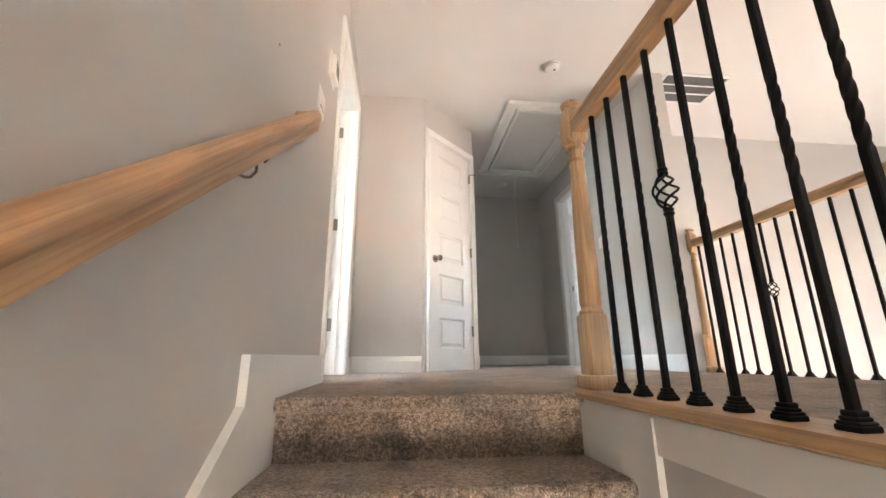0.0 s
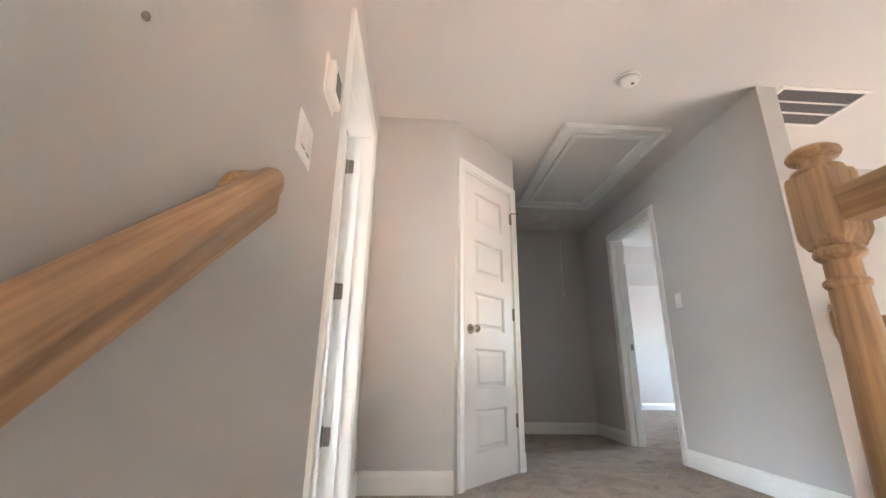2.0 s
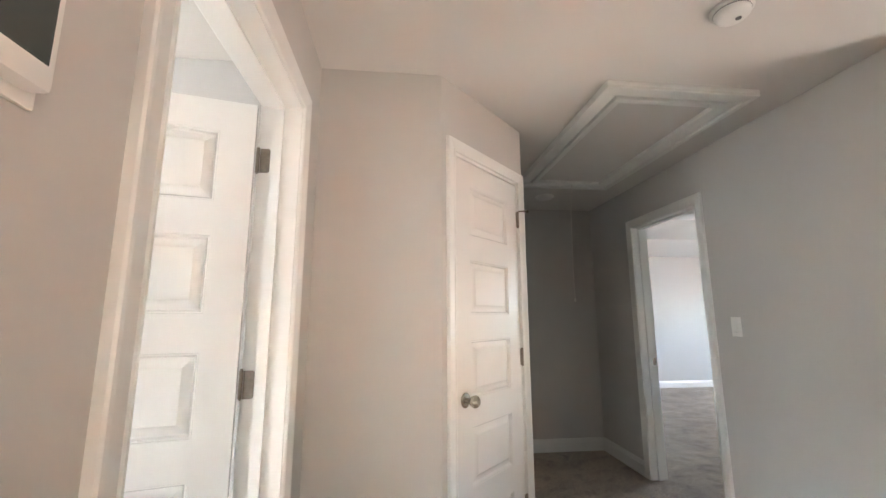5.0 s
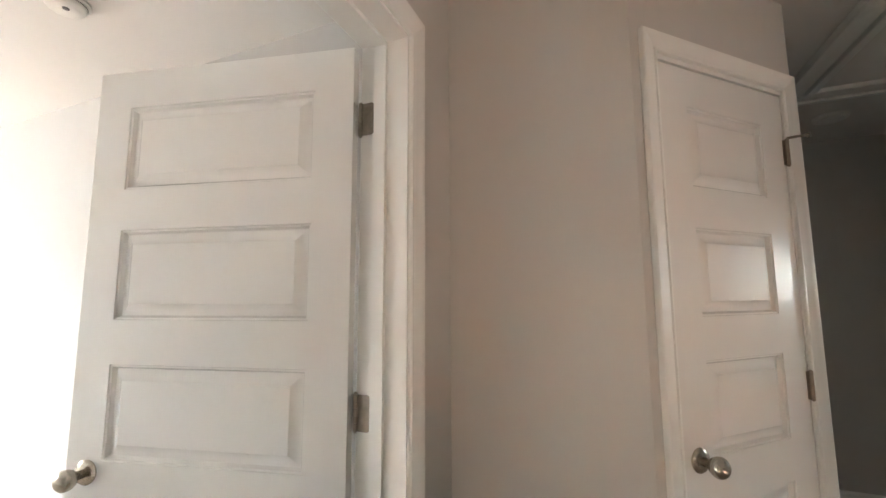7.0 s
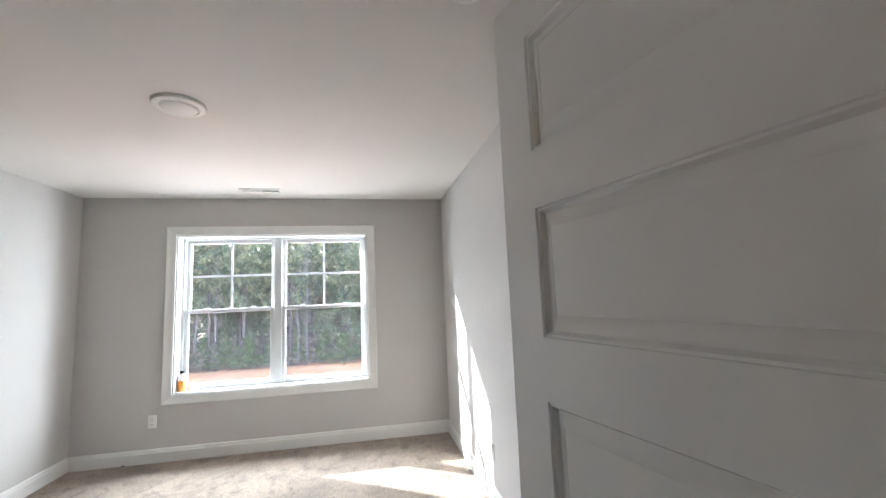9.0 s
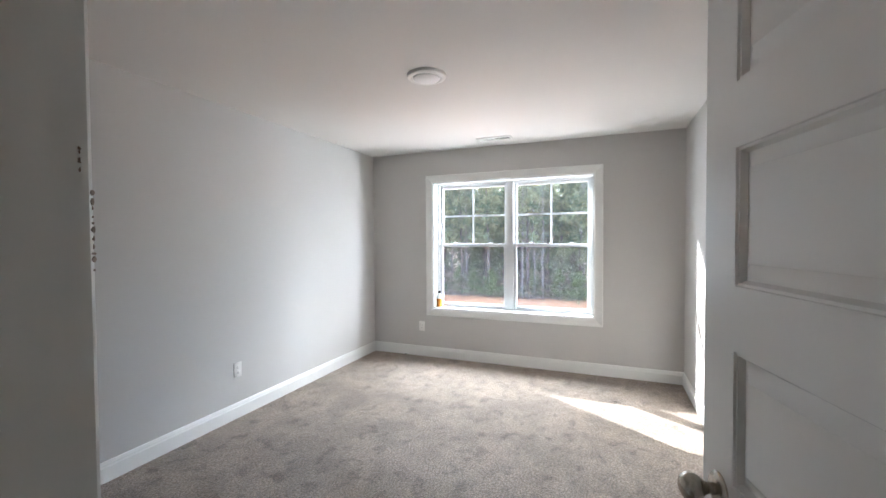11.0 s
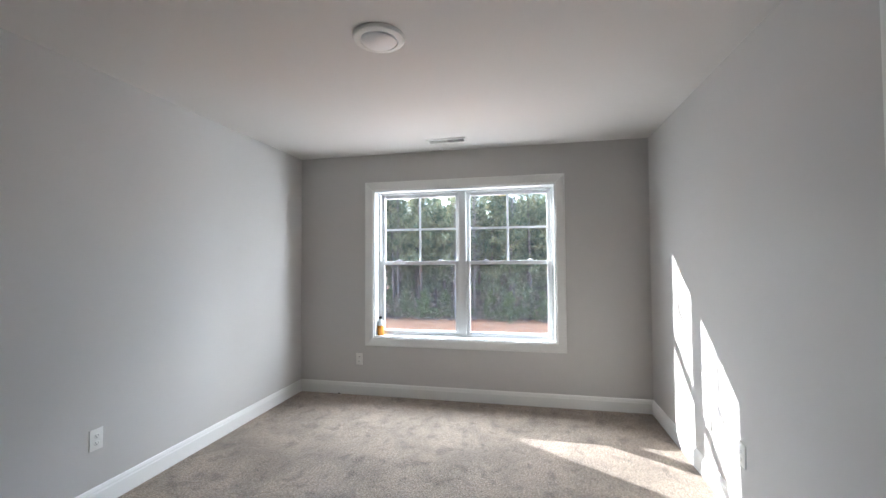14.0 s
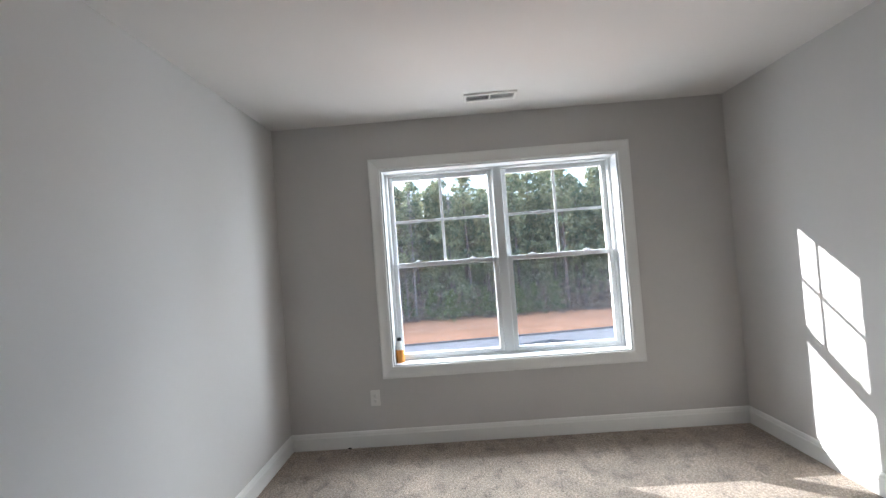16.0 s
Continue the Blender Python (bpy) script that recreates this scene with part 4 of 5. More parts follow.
# ---- fixtures in the hall ----
def plate(name, m, w, h, label, category, kind):
    """A wall plate in axes s along, d out, z up, about its middle."""
    t = thing(name, label, category, m)
    bm = bmesh.new()
    box(bm, -w / 2, w / 2, 0.0, 0.006, -h / 2, h / 2)
    bevel(bm, 0.003, 2)
    part("cover_plate", bm, PLASTIC, t)
    if kind == "outlet":
        for zz in (-0.020, 0.020):
            bm = bmesh.new()
            lathe(bm, [(0.0165, 0.008), (0.0165, 0.008), (0.0150, 0.0088)], 20, 'y')
            bm.transform(Matrix.Translation((0, 0, zz)) @ Matrix.Diagonal((1, 1, 0.86, 1)))
            s = part("socket", bm, PLASTIC, t)
            bm = bmesh.new()
            for sx in (-0.0063, 0.0063):
                box(bm, sx - 0.0011, sx + 0.0011, 0.0085, 0.0092, zz - 0.001, zz + 0.007)
            box(bm, -0.0022, 0.0022, 0.0085, 0.0092, zz - 0.010, zz - 0.006)
            part("slot", bm, DARK, s)
    else:
        for i in range(kind):
            c = (i - (kind - 1) / 2) * 0.046
            bm = bmesh.new()
            box(bm, c - 0.0165, c + 0.0165, 0.005, 0.0075, -0.033, 0.033)
            s = part("rocker_frame", bm, PLASTIC, t)
            bm = bmesh.new()
            vs = box(bm, c - 0.0145, c + 0.0145, 0.006, 0.0125, -0.031, 0.031)
            for v in vs:
                if v.co.z > 0 and v.co.y > 0.01:
                    v.co.y = 0.0085
            bevel(bm, 0.001, 1)
            part("rocker", bm, PLASTIC, s)
            # grey strip for the shade below the rocker
            bm = bmesh.new()
            box(bm, c - 0.0145, c + 0.0145, 0.0070, 0.0090, -0.0322, -0.0310)
            part("rocker_gap", bm, FILTER, s)
    return t


HALL_AT = lambda y, z: Matrix(((0, 1, 0, XL), (1, 0, 0, y), (0, 0, 1, z), (0, 0, 0, 1)))
plate("light_switch", HALL_AT(1.822, 1.264), 0.122, 0.124, "white double rocker light switch on the stair wall", "light switch", 2)
plate("light_switch", Matrix(((0, -1, 0, XR), (1, 0, 0, 3.950), (0, 0, 1, 1.247), (0, 0, 0, 1))), 0.072, 0.116, "white single rocker light switch beside the doorway", "light switch", 1)

th = thing("thermostat", "white wall thermostat with a dark display", "thermostat", HALL_AT(2.010, 1.585))
bm = bmesh.new()
box(bm, -0.075, 0.065, 0.0, 0.006, -0.072, 0.078)
bevel(bm, 0.005, 2)
part("back_plate", bm, PLASTIC, th)
bm = bmesh.new()
box(bm, -0.062, 0.054, 0.006, 0.030, -0.060, 0.060)
bevel(bm, 0.007, 2)
body = part("body", bm, PLASTIC, th)
bm = bmesh.new()
box(bm, -0.030, 0.044, 0.0295, 0.0308, -0.035, 0.045)
bevel(bm, 0.0004, 1)
part("display", bm, SCREEN, body, "dark glossy display")

bm = bmesh.new()
lathe(bm, [(0.0065, 0.0), (0.0070, 0.0008), (0.0035, 0.0016)], 9, 'x', (XL, 1.232, 1.062))
for v in bm.verts:
    v.co.z += 0.5 * (v.co.y - 1.232)
tagged(link("wall_mark", bm, SCUFF), "small dark nail mark on the grey stair wall", "wall mark")


def smoke_detector(x, y):
    t = thing("smoke_detector", "round white smoke detector on the ceiling", "smoke detector", pose(x, y, H), group="smoke detectors")
    bm = bmesh.new()
    lathe(bm, [(0.070, 0.0), (0.071, -0.010), (0.066, -0.014)], 32)
    part("base_ring", bm, PLASTIC, t)
    bm = bmesh.new()
    lathe(bm, [(0.058, -0.013), (0.060, -0.020), (0.057, -0.030), (0.050, -0.037), (0.040, -0.040), (0.015, -0.041)], 32)
    cover = part("cover", bm, PLASTIC, t)
    # grey ring painted in for the shade between base and cover
    bm = bmesh.new()
    lathe(bm, [(0.0605, -0.0150), (0.0612, -0.0165), (0.0605, -0.0180)], 32, cap=False)
    part("vent_gap", bm, FILTER, cover)
    bm = bmesh.new()
    lathe(bm, [(0.010, -0.0405), (0.010, -0.0435), (0.008, -0.0445)], 14, 'z', (0.018, -0.006, 0))
    part("test_button", bm, FILTER, cover)


smoke_detector(1.356, 2.872)
smoke_detector(-1.500, 2.925)


def disc_light(x, y, r, label):
    t = thing("ceiling_light", label, "ceiling light", pose(x, y, H))
    bm = bmesh.new()
    lathe(bm, [(r, 0.0), (r, -0.008), (r * 0.96, -0.016), (r * 0.86, -0.021), (r * 0.74, -0.020), (r * 0.70, -0.014)], 40, cap=False)
    part("trim_ring", bm, PLASTIC, t)
    bm = bmesh.new()
    lathe(bm, [(r * 0.71, -0.014), (r * 0.66, -0.024), (r * 0.5, -0.031), (r * 0.25, -0.035), (r * 0.03, -0.036)], 40)
    part("lens", bm, LENS, t, "frosted white lens, switched off")


disc_light(-2.50, 1.650, 0.124, "round white disc ceiling light, switched off")
disc_light(1.512, 5.25, 0.085, "small round white ceiling light at the dark corridor end")

# attic hatch with pull cord
hatch = thing("attic_hatch", "white framed attic hatch in the hall ceiling", "attic hatch", kind="")
AX0, AX1, AY0, AY1 = 1.222, 1.842, 3.450, 4.805
w, w2 = 0.095, 0.03


def hatch_boards(name, x0, x1, y0, y1, width, z0, z1, parent):
    for q in ((x0, x1, y0, y0 + width), (x0, x1, y1 - width, y1), (x0, x0 + width, y0 + width + 0.0006, y1 - width - 0.0006), (x1 - width, x1, y0 + width + 0.0006, y1 - width - 0.0006)):
        bm = bmesh.new()
        box(bm, *q, z0, z1)
        bevel(bm, 0.003, 2)
        part(name, bm, TRIM, parent)


hatch_boards("hatch_casing", AX0 - w, AX1 + w, AY0 - w, AY1 + w, w, H - 0.022, H, hatch)
hatch_boards("casing_bead", AX0 - w, AX1 + w, AY0 - w, AY1 + w, w2, H - 0.038, H - 0.0225, hatch)
bm = bmesh.new()
box(bm, AX0 + 0.0085, AX1 - 0.0085, AY0 + 0.0085, AY1 - 0.0085, H - 0.009, H)
bevel(bm, 0.002, 1)
panel = part("hatch_panel", bm, CEIL, hatch)
hatch_boards("hatch_trim", AX0 + 0.0085, AX1 - 0.0085, AY0 + 0.0085, AY1 - 0.0085, 0.0365, H - 0.034, H - 0.0095, panel)
# black strips put the shade of the gap round the panel
bm = bmesh.new()
for q in ((AX0, AX0 + 0.008, AY0, AY1), (AX1 - 0.008, AX1, AY0, AY1), (AX0 + 0.008, AX1 - 0.008, AY0, AY0 + 0.008), (AX0 + 0.008, AX1 - 0.008, AY1 - 0.008, AY1)):
    box(bm, *q, H - 0.004, H - 0.001)
part("hatch_gap", bm, DARK, hatch)
bm = bmesh.new()
tube(bm, [(1.575, AY1 - 0.03, H - 0.017), (1.574, AY1 + 0.02, 2.2), (1.578, AY1 + 0.04, 1.95), (1.582, AY1 + 0.06, 1.7), (1.590, AY1 + 0.07, 1.46)], 0.0033, 6)
cord = part("pull_cord", bm, CORD, hatch, "thin white hanging pull cord")
bm = bmesh.new()
lathe(bm, [(0.003, 1.462), (0.007, 1.452), (0.008, 1.440), (0.005, 1.428)], 12, 'z', (1.590, AY1 + 0.07, 0))
part("cord_knob", bm, PLASTIC, cord)

# return-air grille over the entry
g = thing("return_air_grille", "white framed return-air grille with dark grey filter panels", "air vent")
GX0, GX1, GY0, GY1 = 2.355, 2.965, 2.850, 3.245
bm = bmesh.new()
for q in ((GX0, GX1, GY0, GY0 + 0.028), (GX0, GX1, GY1 - 0.028, GY1), (GX0, GX0 + 0.028, GY0 + 0.028, GY1 - 0.028), (GX1 - 0.028, GX1, GY0 + 0.028, GY1 - 0.028)):
    box(bm, *q, H - 0.014, H)
bevel(bm, 0.004, 1)
part("frame", bm, PLASTIC, g)
bm = bmesh.new()
box(bm, GX0 + 0.028, GX1 - 0.028, GY0 + 0.028, GY1 - 0.028, H - 0.003, H - 0.0005)
part("filter", bm, FILTER, g, "dark grey filter")
gh = (GY1 - GY0 - 0.056)
for k in (1, 2):
    bm = bmesh.new()
    yc = GY0 + 0.028 + gh * k / 3
    box(bm, GX0 + 0.028, GX1 - 0.028, yc - 0.007, yc + 0.007, H - 0.012, H - 0.0035)
    part("crossbar", bm, PLASTIC, g)
bm = bmesh.new()
for k in range(26):
    yc = GY0 + 0.034 + (gh - 0.012) * k / 25
    vs = box(bm, GX0 + 0.029, GX1 - 0.029, yc - 0.0008, yc + 0.0008, H - 0.0095, H - 0.0035)
    for v in vs:
        v.co.y += (H - v.co.z) * 0.7
part("louvre_set", bm, FILTER, g)

# supply register in the bedroom ceiling
g = thing("ceiling_register", "white slotted supply register in the bedroom ceiling", "air vent")
RX0, RX1, RY0, RY1 = -4.285, -4.150, 1.458, 1.813
bm = bmesh.new()
for q in ((RX0, RX1, RY0, RY0 + 0.022), (RX0, RX1, RY1 - 0.022, RY1), (RX0, RX0 + 0.026, RY0 + 0.022, RY1 - 0.022), (RX1 - 0.026, RX1, RY0 + 0.022, RY1 - 0.022), (RX0 + 0.026, RX1 - 0.026, 1.628, 1.643)):
    box(bm, *q, H - 0.010, H)
bevel(bm, 0.003, 1)
part("frame", bm, PLASTIC, g)
# flat black sheet gives the slots their shade; no hollow behind
bm = bmesh.new()
box(bm, RX0 + 0.026, RX1 - 0.026, RY0 + 0.022, RY1 - 0.022, H - 0.0025, H - 0.0004)
part("duct", bm, DARK, g, "black sheet standing in for the shade behind the slats")
for lo, hi, lean in ((RY0 + 0.024, 1.626, -0.4), (1.645, RY1 - 0.024, 0.4)):
    for k in range(11):
        yc = lo + (hi - lo) * (k + 0.5) / 11
        bm = bmesh.new()
        vs = box(bm, RX0 + 0.0265, RX1 - 0.0265, yc - 0.0008, yc + 0.0008, H - 0.0095, H - 0.003)
        for v in vs:
            v.co.y += (H - v.co.z - 0.006) * lean
        part("slat", bm, PLASTIC, g)

# outlets
plate("outlet", Matrix(((0, 1, 0, BX), (1, 0, 0, 0.651), (0, 0, 1, 0.370), (0, 0, 0, 1))), 0.072, 0.116, "white duplex outlet under the window", "outlet", "outlet")
plate("outlet", Matrix(((1, 0, 0, -2.492), (0, 1, 0, BY0), (0, 0, 1, 0.392), (0, 0, 0, 1))), 0.072, 0.116, "white duplex outlet on the long bedroom wall", "outlet", "outlet")
for x, z in ((-3.425, 0.395), (-3.035, 0.365)):
    plate("outlet", Matrix(((-1, 0, 0, x), (0, -1, 0, BY1), (0, 0, 1, z), (0, 0, 0, 1))), 0.072, 0.116, "white duplex outlet on the sunlit bedroom wall", "outlet", "outlet")

# bottle left on the window sill
bt = thing("glue_bottle", "small plastic bottle of amber liquid on the window sill", "bottle", pose(BX - 0.075, 0.850, WZ0 + 0.010))
bm = bmesh.new()
lathe(bm, [(0.031, 0.0), (0.033, 0.004), (0.033, 0.094), (0.031, 0.097)], 20)
part("liquid", bm, AMBER, bt, "amber orange liquid")
bm = bmesh.new()
lathe(bm, [(0.032, 0.0975), (0.032, 0.118), (0.028, 0.134), (0.017, 0.146), (0.014, 0.165)], 20)
part("neck", bm, CLEARP, bt, "milky white shoulder")
bm = bmesh.new()
lathe(bm, [(0.0175, 0.163), (0.0175, 0.184), (0.015, 0.187)], 16)
part("cap", bm, IRON, bt, "black screw cap")

# a dark scrap left on the carpet by the baseboard
bm = bmesh.new()
tube(bm, [(BX + 0.024, 0.428, 0.018), (BX + 0.030, 0.440, 0.021), (BX + 0.027, 0.453, 0.018)], [0.003, 0.006, 0.003], 6)
tagged(link("debris", bm, DARK), "tiny dark scrap on the carpet by the baseboard", "debris")

# ---- outdoors ----
GZ = -3.0


def ground_material():
    m = material("red_clay_ground", (0.62, 0.265, 0.13), 0.95, scale=0.7, vary=0.16, fine=6, bump=0.5, dist=0.05, spec=0.1)
    n, l = m.node_tree.nodes, m.node_tree.links
    co, b = n["Texture Coordinate"], n["Principled BSDF"]
    sep = n.new("ShaderNodeSeparateXYZ")
    l.new(co.outputs["Object"], sep.inputs[0])
    nz = n.new("ShaderNodeTexNoise")
    nz.inputs["Scale"].default_value = 0.5
    l.new(co.outputs["Object"], nz.inputs["Vector"])
    off = n.new("ShaderNodeMath")
    off.operation = 'MULTIPLY_ADD'
    off.inputs[1].default_value = 4.0
    l.new(nz.outputs["Fac"], off.inputs[0])
    l.new(sep.outputs["X"], off.inputs[2])
    mr = n.new("ShaderNodeMapRange")
    mr.inputs["From Min"].default_value, mr.inputs["From Max"].default_value = -28.6, -27.4
    l.new(off.outputs[0], mr.inputs["Value"])
    mix = n.new("ShaderNodeMix")
    mix.data_type = 'RGBA'
    mix.inputs[6].default_value = (0.24, 0.16, 0.12, 1)
    l.new(mr.outputs[0], mix.inputs[0])
    l.new(n["Color Ramp"].outputs["Color"], mix.inputs[7])
    l.new(mix.outputs[2], b.inputs["Base Color"])
    return m


CLAY = ground_material()
ROAD = material("pale_concrete_road", (0.33, 0.275, 0.235), 0.95, scale=0.8, vary=0.08, fine=25, bump=0.2, dist=0.01, spec=0.15)
BARK = material("pine_bark", (0.12, 0.09, 0.08), 0.95, scale=6, vary=0.35, fine=30, bump=0.8, dist=0.02)
PALEBARK = material("pale_bark", (0.215, 0.18, 0.175), 0.9, scale=6, vary=0.25, fine=30, bump=0.5, dist=0.02)
FABRIC = material("black_silt_fabric", (0.02, 0.02, 0.022), 0.8, scale=6, vary=0.3, fine=30, bump=0.3)


def leaf_material(name, low, high):
    m = bpy.data.materials.new(name)
    m.use_nodes = True
    n, l = m.node_tree.nodes, m.node_tree.links
    b = n["Principled BSDF"]
    b.inputs["Roughness"].default_value = 0.7
    b.inputs["Specular IOR Level"].default_value = 0.2
    geo, ramp = n.new("ShaderNodeNewGeometry"), n.new("ShaderNodeValToRGB")
    ramp.color_ramp.elements[0].color, ramp.color_ramp.elements[1].color = (*low, 1), (*high, 1)
    l.new(geo.outputs["Random Per Island"], ramp.inputs["Fac"])
    l.new(ramp.outputs["Color"], b.inputs["Base Color"])
    tl, mx = n.new("ShaderNodeBsdfTranslucent"), n.new("ShaderNodeMixShader")
    mx.inputs[0].default_value = 0.55
    l.new(ramp.outputs["Color"], tl.inputs["Color"])
    l.new(b.outputs[0], mx.inputs[1])
    l.new(tl.outputs[0], mx.inputs[2])
    l.new(mx.outputs[0], n["Material Output"].inputs["Surface"])
    return m


NEEDLES = leaf_material("pine_needles", (0.065, 0.095, 0.055), (0.37, 0.37, 0.215))
SAPLING = leaf_material("sapling_leaves", (0.10, 0.14, 0.06), (0.25, 0.28, 0.11))
BRUSH = leaf_material("dry_brush", (0.20, 0.14, 0.12), (0.50, 0.38, 0.30))
FARLEAF = leaf_material("far_woods_leaves", (0.07, 0.11, 0.07), (0.15, 0.18, 0.10))

bm = bmesh.new()
xs = [2500, 60, 8, -6, -14, -20, -24, -28, -32, -40, -60, -200, -2500]
ys = [-2500, -200, -60, -30, -20, -10, 0, 10, 20, 30, 60, 200, 2500]
grid = [[bm.verts.new((x, y, GZ + (0.05 * noise.noise((x * 0.3, y * 0.3, 2)) if -25 > x > -41 else 0))) for y in ys] for x in xs]
for i in range(len(xs) - 1):
    for j in range(len(ys) - 1):
        bm.faces.new((grid[i][j], grid[i + 1][j], grid[i + 1][j + 1], grid[i][j + 1]))
tagged(link("ground", bm, CLAY), "bare red clay ground running to brown woodland floor", "ground", kind="structure")
bm = bmesh.new()
pts = [(-21.75 - 0.075 * y - 0.0015 * y * y, y) for y in range(-60, 61, 6)]
for (xa, ya), (xb, yb) in zip(pts, pts[1:]):
    vs = [bm.verts.new(c) for c in ((xa, ya, GZ - 0.1), (xa + 6.5, ya, GZ - 0.1), (xb + 6.5, yb, GZ - 0.1), (xb, yb, GZ - 0.1), (xa, ya, GZ + 0.09), (xa + 6.5, ya, GZ + 0.09), (xb + 6.5, yb, GZ + 0.09), (xb, yb, GZ + 0.09))]
    for f in ((4, 5, 6, 7), (0, 1, 5, 4), (1, 2, 6, 5), (2, 3, 7, 6), (3, 0, 4, 7)):
        bm.faces.new([vs[k] for k in f])
bmesh.ops.remove_doubles(bm, verts=bm.verts, dist=1e-4)
tagged(link("road", bm, ROAD), "pale grey concrete street past the house", "road", kind="structure")
bm = bmesh.new()
for (xa, ya), (xb, yb) in zip(pts, pts[1:]):
    vs = [bm.verts.new(c) for c in ((xa - 0.14, ya, GZ - 0.05), (xa - 0.002, ya, GZ - 0.05), (xb - 0.002, yb, GZ - 0.05), (xb - 0.14, yb, GZ - 0.05), (xa - 0.14, ya, GZ + 0.17), (xa - 0.002, ya, GZ + 0.16), (xb - 0.002, yb, GZ + 0.16), (xb - 0.14, yb, GZ + 0.17))]
    for f in ((4, 5, 6, 7), (0, 1, 5, 4), (1, 2, 6, 5), (2, 3, 7, 6), (3, 0, 4, 7)):
        bm.faces.new([vs[k] for k in f])
bmesh.ops.remove_doubles(bm, verts=bm.verts, dist=1e-4)
tagged(link("kerb", bm, BARK), "dark brown kerb along the street", "kerb", kind="structure")
# black silt fabric lying by the street
bm = bmesh.new()
rows = []
for i in range(15):
    u = i / 14
    y = 3.9 + 3.1 * u
    hgt = 0.06 + 0.16 * math.sin(math.pi * min(1, u * 1.1)) * (0.7 + 0.5 * noise.noise((u * 7, 0, 0)))
    rows.append([bm.verts.new((-19.9 + dx + 0.1 * noise.noise((u * 5, dx, 1)), y, GZ + 0.09 + z)) for dx, z in ((-0.45, 0.0), (-0.2, hgt), (0.1, hgt * 0.9), (0.4, 0.0))])
for a, b in zip(rows, rows[1:]):
    for k in range(3):
        bm.faces.new((a[k], a[k + 1], b[k + 1], b[k]))
    bm.faces.new((a[3], a[0], b[0], b[3]))
bm.faces.new(rows[0])
bm.faces.new(rows[-1][::-1])
tagged(link("silt_fabric", bm, FABRIC), "heap of black silt fabric lying on the street edge", "fabric")


def blades(rs, centres, length, width, count):
    """Crossed narrow leaf blades round each centre, as verts and faces."""
    c = np.repeat(np.asarray(centres), count, axis=0)
    k = len(c)
    d = rs.normal(size=(k, 3))
    d /= np.linalg.norm(d, axis=1)[:, None]
    d[:, 2] = d[:, 2] * 0.6 + 0.25
    s = np.cross(d, rs.normal(size=(k, 3)))
    s /= np.linalg.norm(s, axis=1)[:, None] + 1e-9
    le = (length * rs.uniform(0.6, 1.3, k))[:, None]
    wi = (width * rs.uniform(0.6, 1.3, k))[:, None]
    v = np.stack([c - d * le * 0.15, c + d * le * 0.45 + s * wi, c + d * le, c + d * le * 0.45 - s * wi], axis=1).reshape(-1, 3)
    f = np.arange(4 * k).reshape(-1, 4)
    return v, f


def tufts(rs, centres, length, width, count):
    """Sprays of needles that share one root each."""
    c = np.asarray(centres)
    k = len(c)
    way = rs.normal(size=(k, 1, 3)) * (0.5, 0.5, 0.3) + (0, 0, 0.45)
    d = way + rs.normal(size=(k, count, 3)) * 0.75
    d /= np.linalg.norm(d, axis=2)[..., None]
    side = np.cross(d, rs.normal(size=(k, count, 3)))
    side /= np.linalg.norm(side, axis=2)[..., None] + 1e-9
    le = (length * rs.uniform(0.6, 1.3, (k, count)))[..., None]
    wi = (width * rs.uniform(0.6, 1.3, (k, count)))[..., None]
    root = c[:, None, :]
    ribs = np.stack([root + d * le * 0.5 + side * wi, root + d * le, root + d * le * 0.5 - side * wi], axis=2).reshape(k, count * 3, 3)
    v = np.concatenate([root, ribs], axis=1).reshape(-1, 3)
    first_vert = np.arange(k)[:, None] * (count * 3 + 1)
    blade = first_vert + 1 + np.arange(count)[None, :] * 3
    f = np.stack([np.broadcast_to(first_vert, blade.shape), blade, blade + 1, blade + 2], axis=2).reshape(-1, 4)
    return v, f


def leaf_mesh(name, v, f, mat):
    me = bpy.data.meshes.new(name)
    me.from_pydata(v.tolist(), [], f.tolist())
    me.materials.append(mat)
    return me


def pine(seed, height, bare, spread):
    rs = np.random.RandomState(seed)
    t = thing("pine_tree", "tall green pine with a bare lower trunk in the woods", "tree", group="pine woods")
    bm = bmesh.new()
    lean = rs.uniform(-0.3, 0.3, 2)
    axis = lambda u: Vector((lean[0] * u * u, lean[1] * u * u, height * u))
    tube(bm, [axis(i / 8) for i in range(9)], [0.13 * (1 - 0.9 * i / 8) + 0.012 for i in range(9)], 7)
    centres = []
    n = 46
    for i in range(n):
        u = bare + (0.985 - bare) * (i / n) ** 0.9
        a = i * 2.399 + rs.uniform(-0.5, 0.5)
        reach = spread * (1.05 - u) / (1.05 - bare) * rs.uniform(0.55, 1.25) + 0.25
        p0 = axis(u)
        tip = p0 + Vector((reach * math.cos(a), reach * math.sin(a), reach * rs.uniform(0.05, 0.5)))
        tube(bm, [p0, p0.lerp(tip, 0.5) + Vector((0, 0, 0.05)), tip], [0.035 * (1.1 - u), 0.022 * (1.1 - u), 0.006], 4)
        for k in range(15):
            w = rs.uniform(0.35, 1.05)
            centres.append(np.array(p0.lerp(tip, w)) + rs.normal(size=3) * (0.16, 0.16, 0.12))
    for i in range(5):
        u = rs.uniform(0.12, bare)
        a = rs.uniform(0, 6.28)
        p0 = axis(u)
        tube(bm, [p0, p0 + Vector((0.7 * math.cos(a), 0.7 * math.sin(a), 0.1))], [0.012, 0.004], 4)
    part("trunk", bm, BARK, t, "grey-brown bare trunk")
    v, f = tufts(rs, centres, 0.36, 0.040, 6)
    child("crown", leaf_mesh("crown", v, f, NEEDLES), t, None, "tufted green needles")
    return t


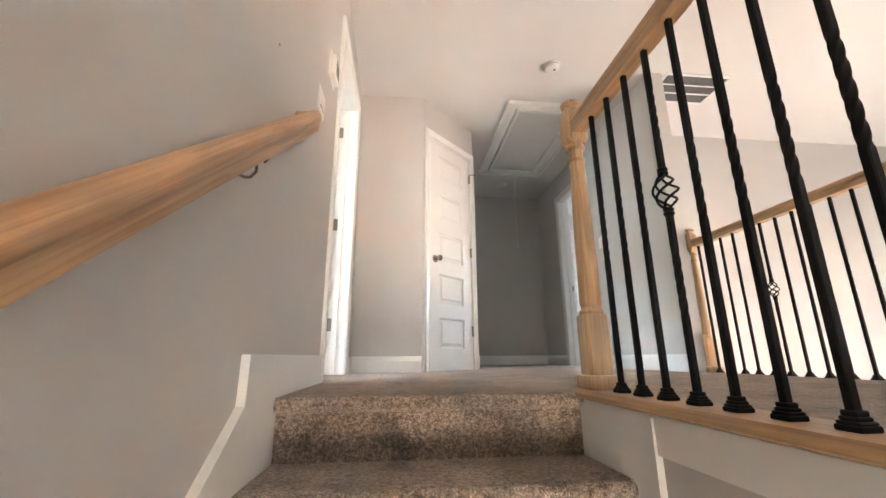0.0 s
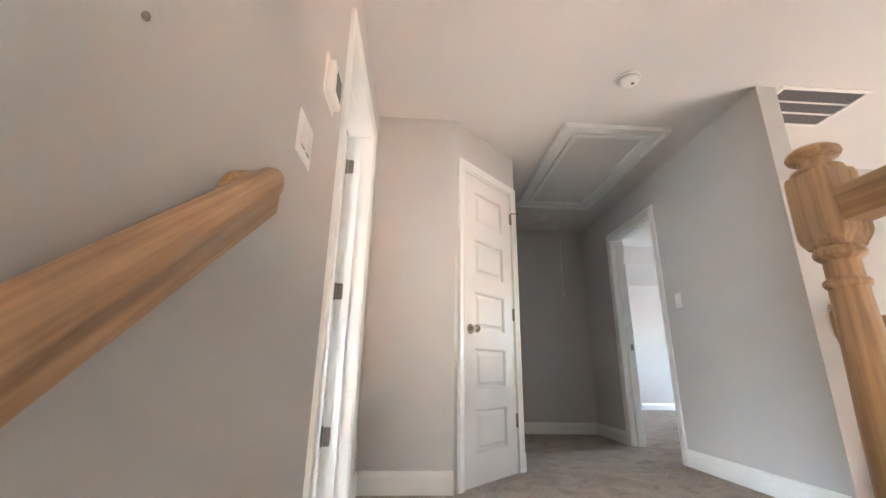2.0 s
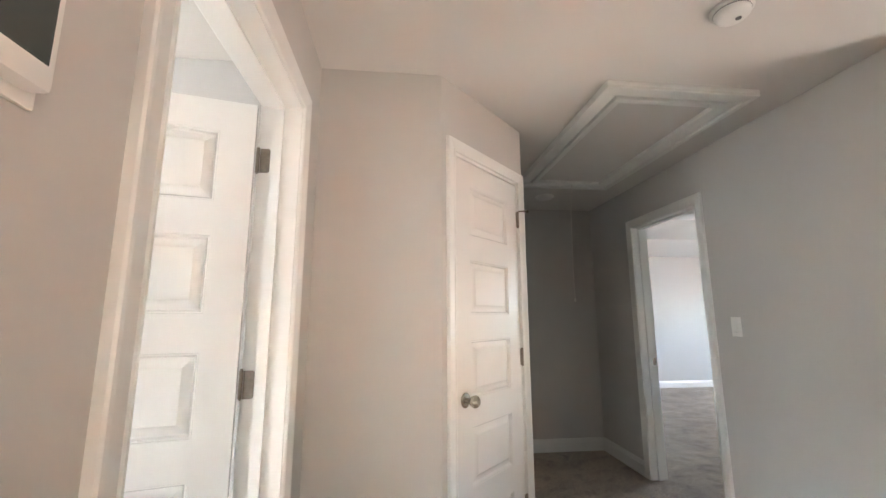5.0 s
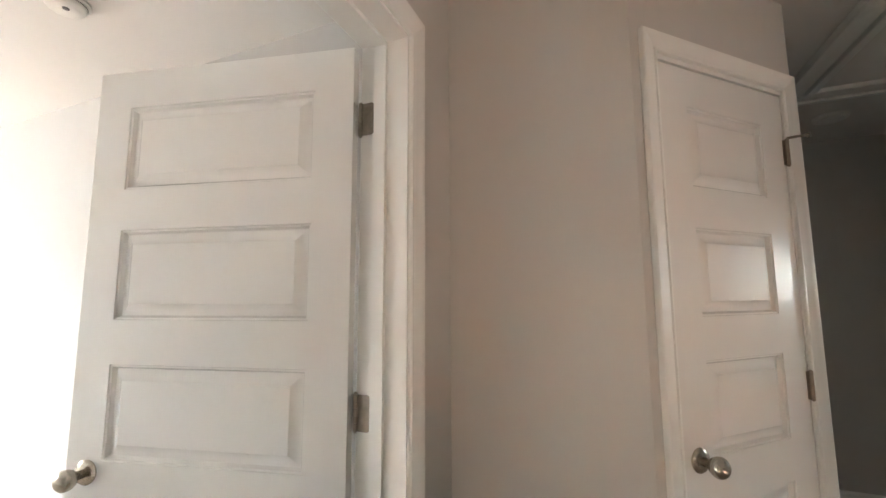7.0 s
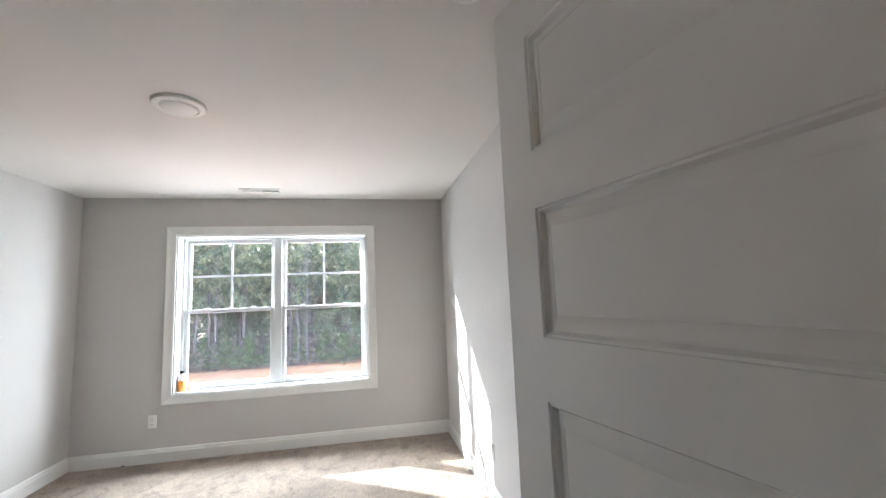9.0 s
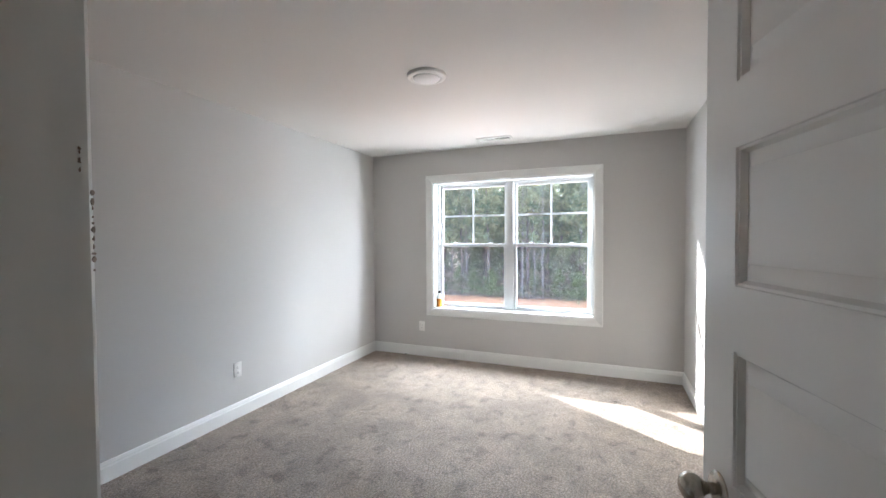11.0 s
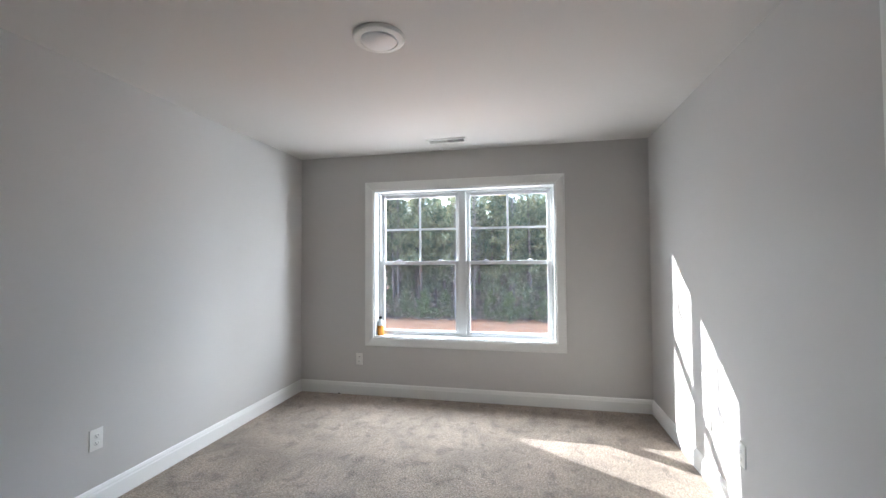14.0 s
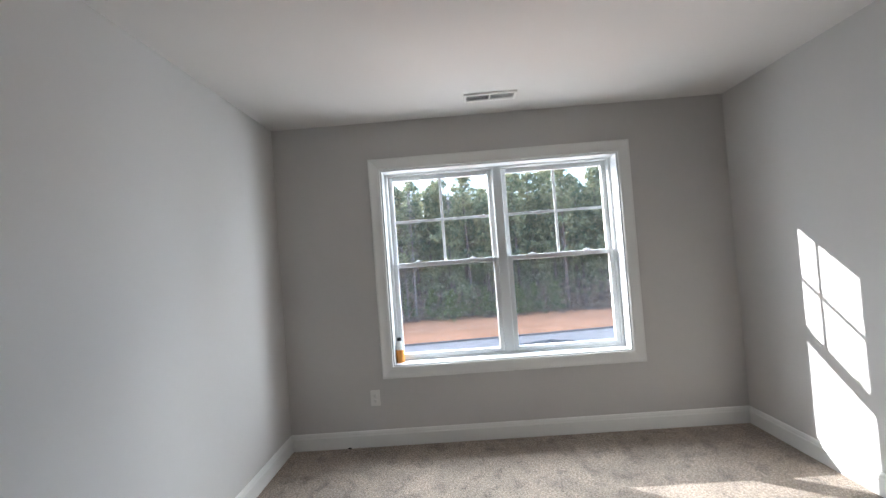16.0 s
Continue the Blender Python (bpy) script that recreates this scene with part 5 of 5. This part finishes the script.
def bare_tree(seed, height):
    rs = np.random.RandomState(seed)
    t = thing("bare_tree", "pale leafless tree at the edge of the woods", "tree", group="bare trees")
    bm = bmesh.new()
    tube(bm, [(0.1 * math.sin(i), 0, height * i / 8) for i in range(9)], [0.052 * (1 - i / 9) + 0.008 for i in range(9)], 6)
    part("trunk", bm, PALEBARK, t)
    bm = bmesh.new()
    for i in range(40):
        u = 0.25 + 0.73 * i / 40
        a = i * 2.4
        p0 = Vector((0.1 * math.sin(u * 8), 0, height * u))
        r = (1.15 - u) * 1.5 * rs.uniform(0.6, 1.2)
        tip = p0 + Vector((r * math.cos(a) * 0.7, r * math.sin(a) * 0.7, r * 1.0))
        tube(bm, [p0, p0.lerp(tip, 0.5), tip], [0.022 * (1.2 - u), 0.014 * (1.2 - u), 0.004], 4)
        for k in range(4):
            q = p0.lerp(tip, rs.uniform(0.3, 0.95))
            e = q + Vector((rs.uniform(-0.3, 0.3), rs.uniform(-0.3, 0.3), rs.uniform(0.2, 0.5)))
            tube(bm, [q, e], [0.008, 0.003], 3)
    part("twigs", bm, PALEBARK, t, "fine pale twigs")
    return t


def bush(seed, size):
    rs = np.random.RandomState(seed)
    t = thing("evergreen_sapling", "small bright green sapling before the woods", "shrub", group="saplings")
    bm = bmesh.new()
    tube(bm, [(0, 0, 0), (0.03, 0, size * 0.5), (0, 0.03, size * 0.95)], [0.03, 0.02, 0.006], 5)
    part("trunk", bm, BARK, t)
    centres = [(rs.normal() * size * 0.22 * (1.15 - u), rs.normal() * size * 0.22 * (1.15 - u), size * (0.12 + 0.86 * u)) for u in rs.uniform(0, 1, 190)]
    v, f = tufts(rs, centres, 0.25, 0.036, 6)
    child("crown", leaf_mesh("crown", v, f, SAPLING), t)
    return t


rng = random.Random(11)
kinds = [pine(21, 9.6, 0.36, 1.75), pine(22, 10.6, 0.30, 1.9), pine(23, 8.8, 0.22, 1.8), pine(24, 11.0, 0.42, 1.8), pine(25, 7.6, 0.08, 1.75)]
first = set()
for row, x in enumerate((-31.0, -32.8, -34.8, -37.0, -40.0, -44.0)):
    y = -25.0 + rng.uniform(0, 1)
    while y < 23:
        k = rng.randrange(5) if row else rng.choice((0, 1, 2, 4, 4))
        m = pose(x + rng.uniform(-0.9, 0.9) - (0.05 * y if row < 3 else 0), y, GZ - 0.05, 0, 0, rng.uniform(0, 360))
        if k not in first:
            kinds[k].matrix_world = m
            first.add(k)
        else:
            copy_thing(kinds[k], m)
        y += rng.uniform(1.35, 2.3) + (0.3 if row > 3 else 0)
b0 = bare_tree(5, 9.2)
b0.matrix_world = pose(-29.6, -2.9, GZ - 0.05)
for x, y, r in ((-30.2, -2.2, 70), (-29.9, -1.5, 200), (-30.5, 1.2, 130), (-30.4, -7.5, 20), (-30.8, -8.8, 260), (-31.0, -12.5, 300), (-31.5, 9.5, 40)):
    copy_thing(b0, pose(x, y, GZ - 0.05, 0, 0, r))
s0 = bush(6, 2.1)
s0.matrix_world = pose(-29.3, 1.0, GZ - 0.05)
for x, y, r in ((-30.4, 2.1, 33), (-30.0, 4.5, 190), (-30.6, -2.4, 270), (-30.3, -3.8, 130), (-30.1, -6.8, 60), (-30.7, -8.2, 220), (-30.5, -10.9, 345), (-30.6, 6.9, 15), (-30.9, -14.2, 95), (-29.5, -5.2, 80), (-29.8, -9.6, 10), (-29.9, -12.2, 200), (-29.4, 5.6, 150), (-29.9, 3.3, 45), (-30.1, 8.2, 310), (-30.2, -0.4, 20)):
    copy_thing(s0, pose(x, y, GZ - 0.05, 0, 0, r))

rs = np.random.RandomState(8)
k = 6500
cx = -29.2 - rs.exponential(2.2, k)
cen = np.stack([cx, rs.uniform(-26, 24, k), GZ + rs.uniform(0, 1, k) ** 1.6 * 2.0], axis=1)
v, f = blades(rs, cen, 0.38, 0.022, 3)
tagged(new("undergrowth", leaf_mesh("undergrowth", v, f, BRUSH)), "dry brown brush along the edge of the woods", "brush", kind="stuff")
k = 15000
cen = np.stack([rs.uniform(-60, -48, k), rs.uniform(-55, 50, k), GZ + rs.uniform(0, 1, k) ** 0.8 * 11.0], axis=1)
cen[:, 2] -= 1.5 * np.sin(cen[:, 1] * 0.7) ** 2
v, f = blades(rs, cen, 1.0, 0.16, 3)
tagged(new("far_woods", leaf_mesh("far_woods", v, f, FARLEAF)), "dense dark green woods behind the tree line", "woods", kind="stuff")
